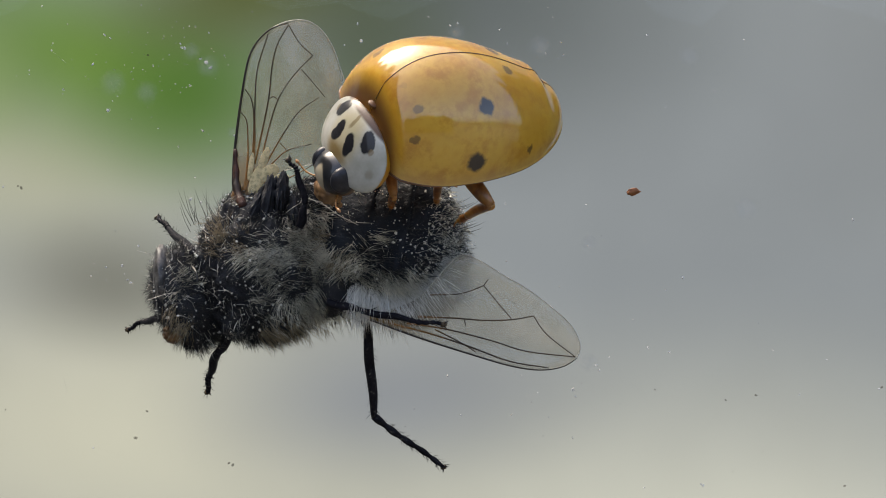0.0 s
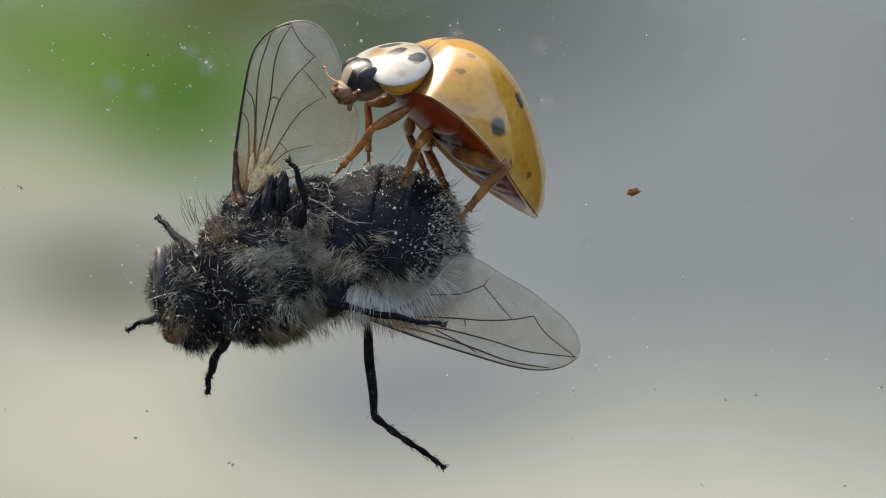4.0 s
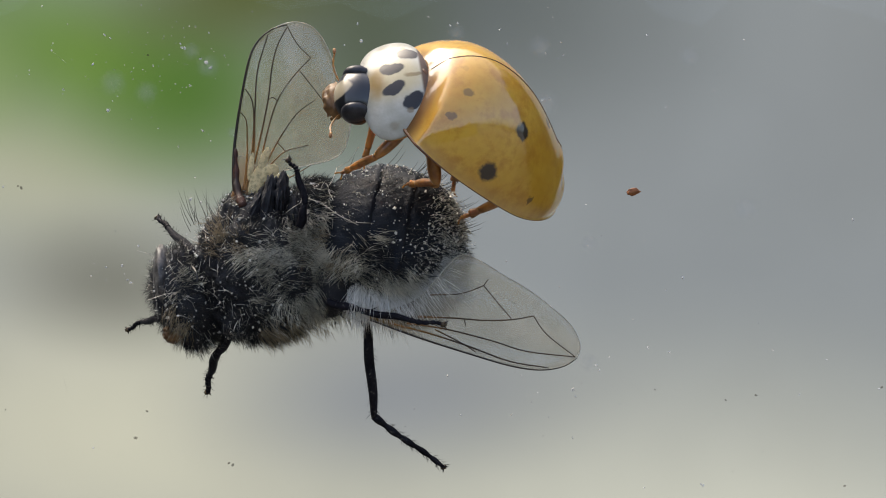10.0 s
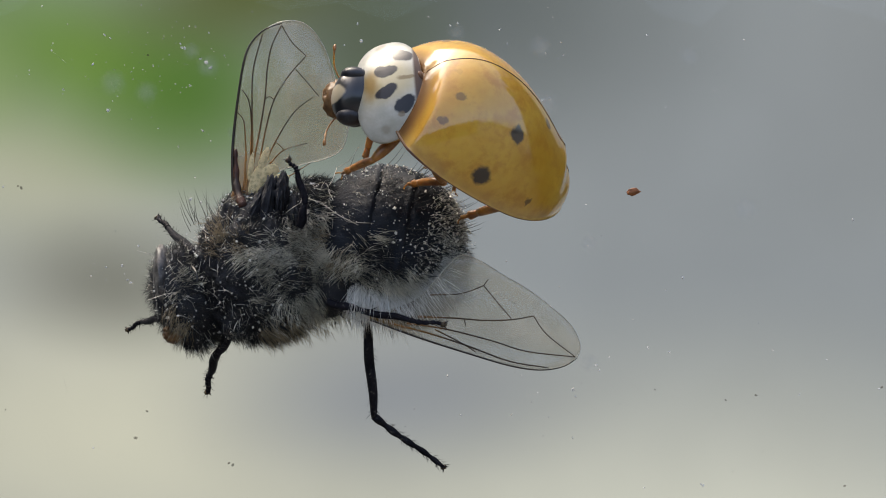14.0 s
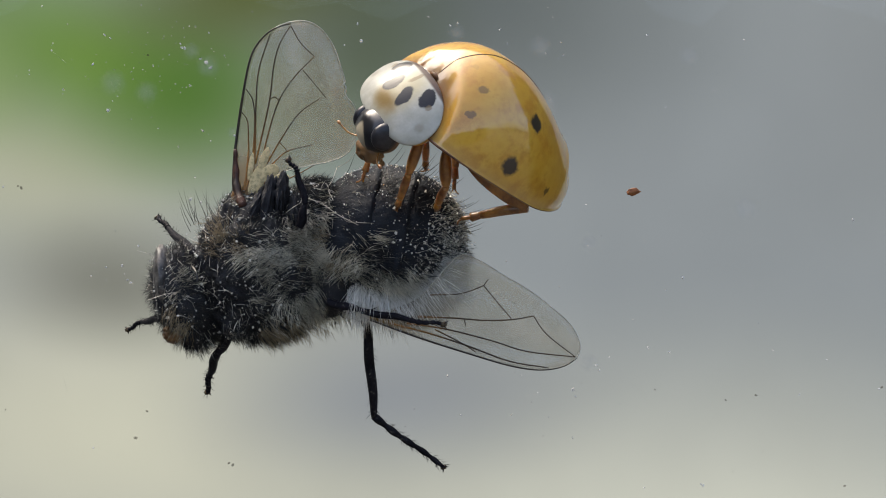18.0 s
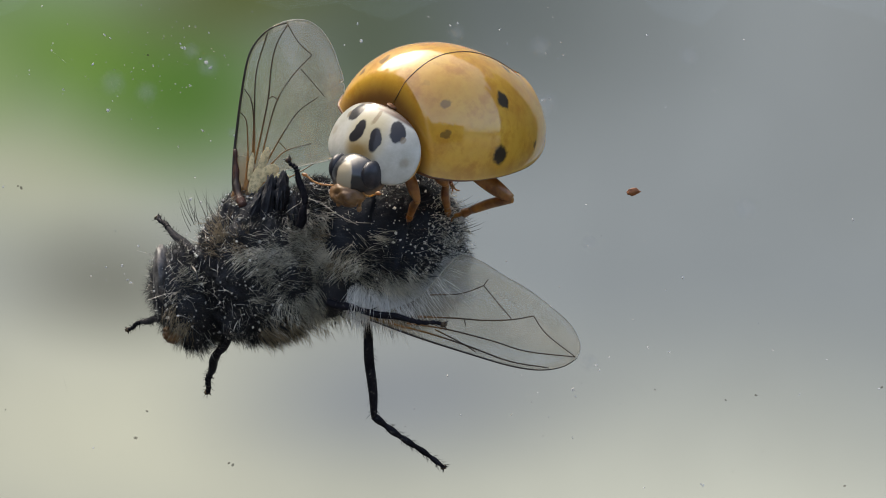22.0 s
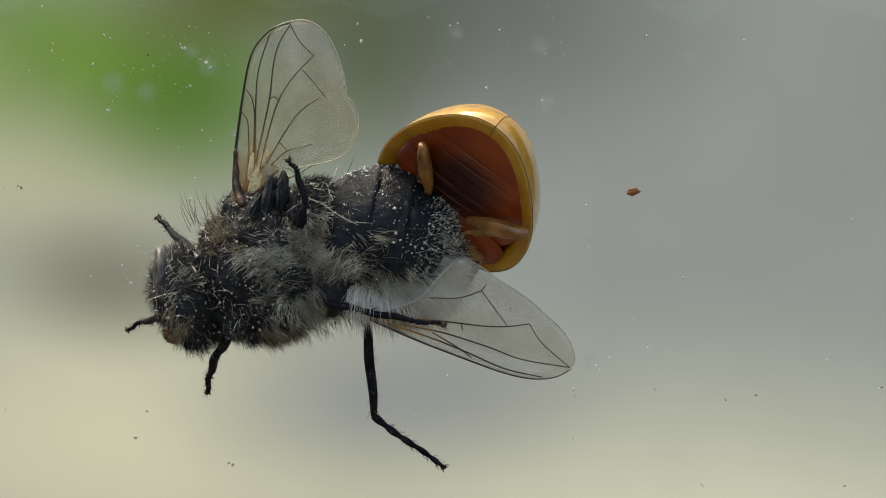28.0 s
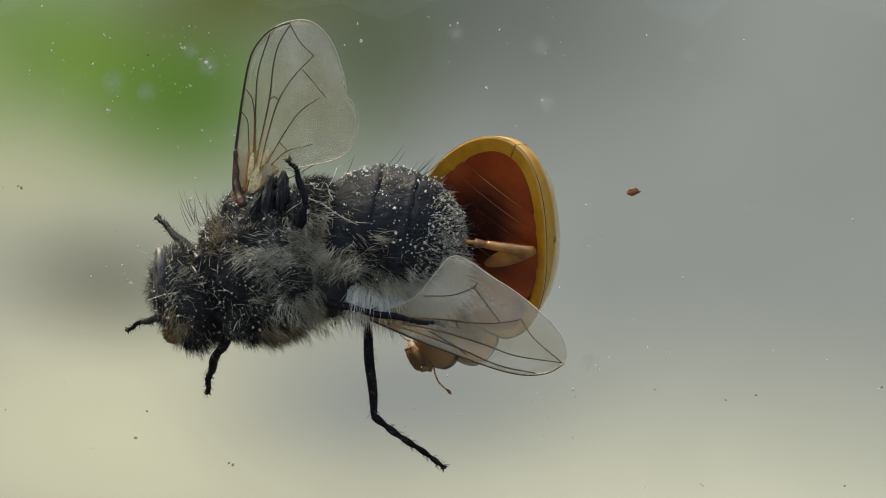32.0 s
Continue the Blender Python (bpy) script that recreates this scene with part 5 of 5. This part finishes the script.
FACE_ROWS = [
    (0.00, 2.294, 0.171, -0.497, 17.5, 53.0, 12.8),
    (1.25, 2.294, 0.171, -0.497, 17.5, 53.0, 12.8),
    (1.40, 2.810, 0.209, -0.893, -1.6, 62.3, -5.6),
    (2.00, 2.810, 0.209, -0.893, -1.6, 62.3, -5.6),
    (2.50, 2.810, 0.209, -0.893, -1.6, 62.3, -5.6),
    (3.00, 2.440, -0.050, -0.080, 2.7, 85.0, -3.2),
    (3.50, 2.400, -0.050, -0.100, 0.0, 70.0, -3.2),
    (5.50, 2.342, -0.108, -0.239, -32.0, 49.9, -16.7),
    (6.00, 2.342, -0.108, -0.239, -32.0, 49.9, -16.7),
    (7.00, 2.376, -0.074, -0.285, -29.8, 30.0, -3.7),
    (9.00, 2.406, -0.201, -0.280, -44.1, 36.7, -24.4),
    (11.00, 2.328, -0.167, -0.341, -21.5, 52.2, -9.4),
    (12.00, 2.341, -0.236, -0.342, -56.2, 47.0, -30.0),
    (14.50, 2.341, -0.236, -0.342, -56.2, 47.0, -30.0),
    (17.00, 2.349, 0.114, -0.270, -17.3, 71.8, -10.2),
    (18.00, 2.233, 0.120, -0.401, 77.7, 81.9, 77.1),
    (19.00, 2.244, 0.231, -0.530, 44.5, 60.5, 31.4),
    (20.00, 2.270, 0.222, -0.379, 28.3, 47.9, 20.7),
    (21.00, 2.305, 0.328, -0.318, 42.0, 57.5, 25.0),
    (22.00, 2.406, 0.296, -0.370, 23.4, 29.3, 14.3),
    (23.00, 2.798, 0.183, -0.108, 13.8, 7.6, 15.1),
    (24.00, 2.690, 0.042, -0.179, 18.9, 45.4, 0.5),
    (25.00, 2.560, -0.041, -0.361, 13.4, 44.7, 3.7),
    (25.50, 2.560, -0.041, -0.361, 13.4, 44.7, 3.7),
    (27.50, 3.212, 0.079, 0.293, 3.6, 9.5, 0.8),
    (30.00, 3.067, -0.222, -0.448, -10.6, 38.2, -0.5),
    (31.00, 3.067, -0.222, -0.448, -10.6, 38.2, -0.5),
    (31.50, 2.900, -0.180, -0.230, 3.6, 40.6, 15.4),
    (32.00, 2.900, -0.180, -0.230, 3.6, 40.6, 15.4)
]
# where each foot holds on, over time (millimetres)
FEET = {
    ('front', 1): [(0, -1.42, -0.60, 1.13), (1.25, -1.42, -0.60, 1.13), (1.4, -2.04, 0.65, 2.52), (2.4, -2.04, 0.65, 2.52), (3, -2.97, -0.50, 1.90), (3.5, -2.97, -0.50, 1.95), (5.5, -2.79, -0.90, 2.04), (17, -2.76, -0.90, 2.04), (17.5, -1.60, -0.60, 1.13), (18, -1.29, -0.63, 1.02), (19, -1.06, -0.61, 0.97), (20, -0.91, -0.59, 0.91), (22, -0.96, -0.64, 0.75), (23.4, -1.11, -0.69, 0.63), (24, -1.68, -0.29, 1.65), (25, -1.68, -0.69, 0.82), (25.5, -1.63, -0.69, 0.85), (27.5, -0.23, 2.20, -0.47), (32, 0.51, 2.20, -2.44)],
    ('front', -1): [(0, -2.41, 0.13, 1.82), (1.25, -2.41, 0.13, 1.82), (1.4, -2.12, 0.60, 2.42), (2.4, -2.12, 0.60, 2.42), (3, -2.00, 0.65, 2.46), (5.5, -2.21, -0.20, 2.22), (17, -2.21, -0.20, 2.22), (19, -2.24, -0.29, 1.49), (25.5, -2.92, 0.65, 1.84), (27.5, -1.40, 2.90, 0.18), (32, -0.40, 2.90, -2.23)],
    ('middle', 1): [(0, -0.19, -0.07, 1.23), (1.25, -0.19, -0.07, 1.23), (1.4, -1.31, -0.17, 1.76), (2.5, -1.43, -0.22, 1.73), (3.2, -1.11, -0.50, 1.99), (5.5, -0.99, -0.50, 1.78), (17, -0.99, -0.50, 1.78), (18.5, 0.05, -0.09, 0.75), (23, 0.17, 0.09, 0.86), (25.5, 0.17, 0.09, 0.86), (27.5, -0.7, 1.2, 0.9), (32, -0.9, 1.7, -0.2)],
    ('middle', -1): [(0, -1.03, 1.60, 2.28), (5.5, -0.23, 1.60, 1.96), (25.5, -0.63, 1.80, 2.05), (27.5, 0.10, 0.60, -0.60), (28, 0.28, 0.54, -1.70), (29, 0.15, 1.0, -1.99), (32, 0.45, 1.60, -1.90)],
    ('hind', 1): [(0, 0.37, -0.20, 0.75), (1.25, 0.37, -0.20, 0.75), (1.4, 0.47, -0.90, 0.96), (3, 0.44, -0.90, 0.81), (17, 0.45, -0.10, 0.86), (19, 0.44, -0.20, 0.79), (23, 0.25, -0.20, 0.92), (25.5, 0.25, -0.20, 0.95), (27.5, -0.33, -0.32, 1.95), (28, -0.61, 0.02, 1.77), (29, -0.41, 0.55, 1.40), (30, -0.13, 0.4, 0.91), (31, -0.72, 0.8, 0.24), (32, -0.9, 1.2, 0.2)],
    ('hind', -1): [(0, 0.26, 1.70, 1.80), (5.5, 0.26, 1.60, 1.55), (25.5, 0.34, 1.80, 1.67), (27.5, 0.52, -0.26, 0.64), (28, 0.56, -0.23, 0.46), (29, 0.30, -0.06, 0.46), (30, 0.53, 0.17, 0.61), (31, 0.33, 0.16, 0.15), (31.5, 0.40, 0.13, 0.22), (32, 0.52, 0.08, 0.22)],
}


# where the knees point, over time: weight, x, z and how far behind the hip
KNEES = {
    ('middle', -1): [(0, 0, 1.0, 1.2, 0), (25.5, 0, 1.0, 1.2, 0), (27.5, 1, 0.72, -0.06, 0.42), (28, 1, 1.01, -0.36, 0.29), (29, 1, 1.01, -0.60, -0.04), (32, 1, 1.2, -1.6, 0.2)],
    ('hind', 1): [(0, 1, 1.40, 0.60, -0.4), (1.25, 1, 1.40, 0.60, -0.4), (1.4, 1, 1.66, 2.44, -1.5), (2, 1, 1.58, 2.64, -1.5), (3, 1, 1.66, 2.91, -1.5), (3.5, 1, 1.62, 2.75, -1.5), (5.5, 1, 0.88, 1.60, 0.3), (16.5, 1, 0.88, 1.60, 0.3), (17, 1, 1.50, 1.60, -0.6), (18, 1, 2.40, 3.10, -1.3), (19, 1, 2.05, 1.45, -0.6), (20, 1, 1.80, 1.80, -0.3), (21, 1, 2.02, 1.10, -0.3), (23, 1, 1.98, 1.15, -0.3), (25.5, 1, 1.90, 1.00, -0.3), (27.5, 1, -0.44, 2.95, -1.62), (28, 1, -0.61, 2.84, -1.53), (29, 1, -1.40, 2.92, -0.93), (30, 1, -1.21, 2.71, -0.58), (31, 1, -1.20, 1.60, 0.3), (32, 1, -1.50, 0.90, 0.5)],
    ('hind', -1): [(0, 0, 1.81, 2.20, 0), (25.5, 0, 1.81, 2.20, 0), (27.5, 1, 2.04, 0.60, -1.40), (28, 1, 2.25, 0.33, -1.13), (29, 1, 1.95, 0.00, -1.22), (30, 1, 1.95, -0.59, -1.26), (31, 1, 2.16, -0.45, -1.50), (31.5, 1, 2.27, -0.21, -1.55), (32, 1, 2.45, 0.00, -1.56)],
    ('middle', 1): [(0, 1, -0.06, 1.73, 0.2), (1.25, 1, -0.06, 1.73, 0.2), (1.4, 1, -1.08, 3.77, -0.9), (2, 1, -1.12, 3.92, -0.9), (3, 1, -0.53, 3.92, -0.9), (3.5, 1, -0.38, 3.69, -0.9), (5.5, 1, -0.25, 2.36, 0.1), (12, 1, -0.30, 2.33, 0.1), (17, 1, 0.02, 1.97, 0.2), (18, 1, 0.09, 2.12, 0), (20, 1, 0.16, 2.23, -0.2), (23, 1, 0.38, 1.92, -0.2), (25.5, 1, -0.06, 1.92, -0.2), (27.5, 0, -0.06, 1.92, 0), (32, 0, -0.06, 1.92, 0)],
    ('front', 1): [(0, 1, -1.31, 1.50, -0.1), (1.25, 1, -1.31, 1.50, -0.1), (1.4, 1, -1.62, 2.83, 0), (2.4, 1, -1.62, 2.83, 0), (3, 1, -2.38, 4.00, -0.2), (3.5, 1, -2.38, 3.92, -0.2), (5.5, 1, -1.62, 2.36, -0.2), (16.5, 1, -1.75, 2.36, -0.2), (17.5, 1, -0.72, 2.44, -0.2), (20, 1, -1.08, 1.66, -0.2), (23, 1, -0.53, 1.70, -0.2), (25.5, 1, -1.23, 1.92, -0.2), (27.5, 0, -1.31, 1.89, 0), (32, 0, -1.31, 1.89, 0)],
}


def placed(rows):
    return [(t, pose(x * MM, y * MM, z * MM, a, b, c)) for t, x, y, z, a, b, c in rows]


def between(rows, t):
    """The place at time t on a list of (t, x, y, z)."""
    if t <= rows[0][0]:
        return Vector(rows[0][1:])
    for a, b in zip(rows, rows[1:]):
        if t <= b[0]:
            k = (t - a[0]) / (b[0] - a[0])
            return Vector(a[1:]).lerp(Vector(b[1:]), k * k * (3 - 2 * k))
    return Vector(rows[-1][1:])


def hint_at(rows, t):
    """Weight and place of the knee's hint at time t."""
    if t <= rows[0][0]:
        return rows[0][1:]
    for a, b in zip(rows, rows[1:]):
        if t <= b[0]:
            k = (t - a[0]) / (b[0] - a[0])
            return [u + (v - u) * k for u, v in zip(a[1:], b[1:])]
    return rows[-1][1:]


def step_leg(key, side, body):
    """Keys for a thigh and its shin that bring the foot to its hold at every key of the body."""
    thigh, shin, hip, l1, l2 = LEGS[key, side]
    up, low = [], []
    out = Vector(({"front": 0.35, "middle": -0.1, "hind": -0.7}[key], side * 1.0, 0.05))
    for t, m in body:
        root = m @ (hip * MM) / MM
        w, kx, kz, dy = hint_at(KNEES.get((key, side), [(0, 0, 0, 0, 0)]), t)
        aim = m.to_3x3().inverted() @ Vector((kx - root.x, dy, kz - root.z))
        pole = out.normalized().lerp(aim.normalized(), w)
        foot = (m.inverted() @ (between(FEET[key, side], t) * MM)) / MM
        d = foot - hip
        r = min(max(d.length, abs(l1 - l2) + 0.15), l1 + l2 - 0.05)
        d.normalize()
        c = (l1 * l1 + r * r - l2 * l2) / (2 * l1 * r)
        p = (pole - d * pole.dot(d)).normalized()
        x = d * c + p * math.sqrt(max(0.0, 1 - c * c))
        knee = hip + x * l1
        x2 = (hip + d * r - knee).normalized()
        y = d.cross(p).normalized()
        a = Matrix((x, y, x.cross(y))).transposed().to_4x4()
        b = Matrix((x2, y, x2.cross(y))).transposed().to_4x4()
        up.append((t, Matrix.Translation(hip * MM) @ a))
        low.append((t, Matrix.Translation((l1 * MM, 0, 0)) @ (a.inverted() @ b)))
    walk(thigh, up)
    walk(shin, low)


def motions():
    body = placed(BODY)
    walk(ladybird, body)
    walk(collar, placed(COLLAR))
    walk(face, placed(FACE_ROWS))
    for key, side in LEGS:
        step_leg(key, side, body)
    o = upper_wing.matrix_basis.translation.copy()
    walk(upper_wing, [(t, Matrix.Translation(o) @ pose(0, 0, 0, a, b, c)) for t, a, b, c in UPPER_WING])
    o = lower_wing.matrix_basis.translation.copy()
    walk(lower_wing, [(t, Matrix.Translation(o) @ pose(0, 0, 0, a, b, c)) for t, a, b, c in LOWER_WING])


UPPER_WING = [(0.0, 0, -0.7, 5), (1.25, 0, -0.9, 5), (1.4, 0, 0.5, 0), (3.5, 0, 0.5, 0), (5.5, 0, -1.0, 18), (6.0, 1.5, -1.0, 20), (7.0, 0, -2.5, 24), (9.0, 0, -2.5, 25), (10.0, 0, -0.8, 22), (11.5, -1.0, -2.5, 22), (14.5, -1.5, -2.5, 20), (16.5, 0, -2.0, 18), (17.5, 0, 0, 8), (19.0, 0, -0.4, 5), (23.0, 0, -1.0, 4), (25.5, 0, -0.6, 3), (27.5, 0, 0, 0), (32.0, 0, 0, 0)]
LOWER_WING = [(0.0, 0, 0, 0), (25.5, 0, 0, 0), (27.5, 0, 2.0, -7), (29.0, 0, 2.6, -10), (30.0, 0, 1.8, -13), (31.0, 0, 0.6, -14), (32.0, 0, 0.5, -17)]
motions()
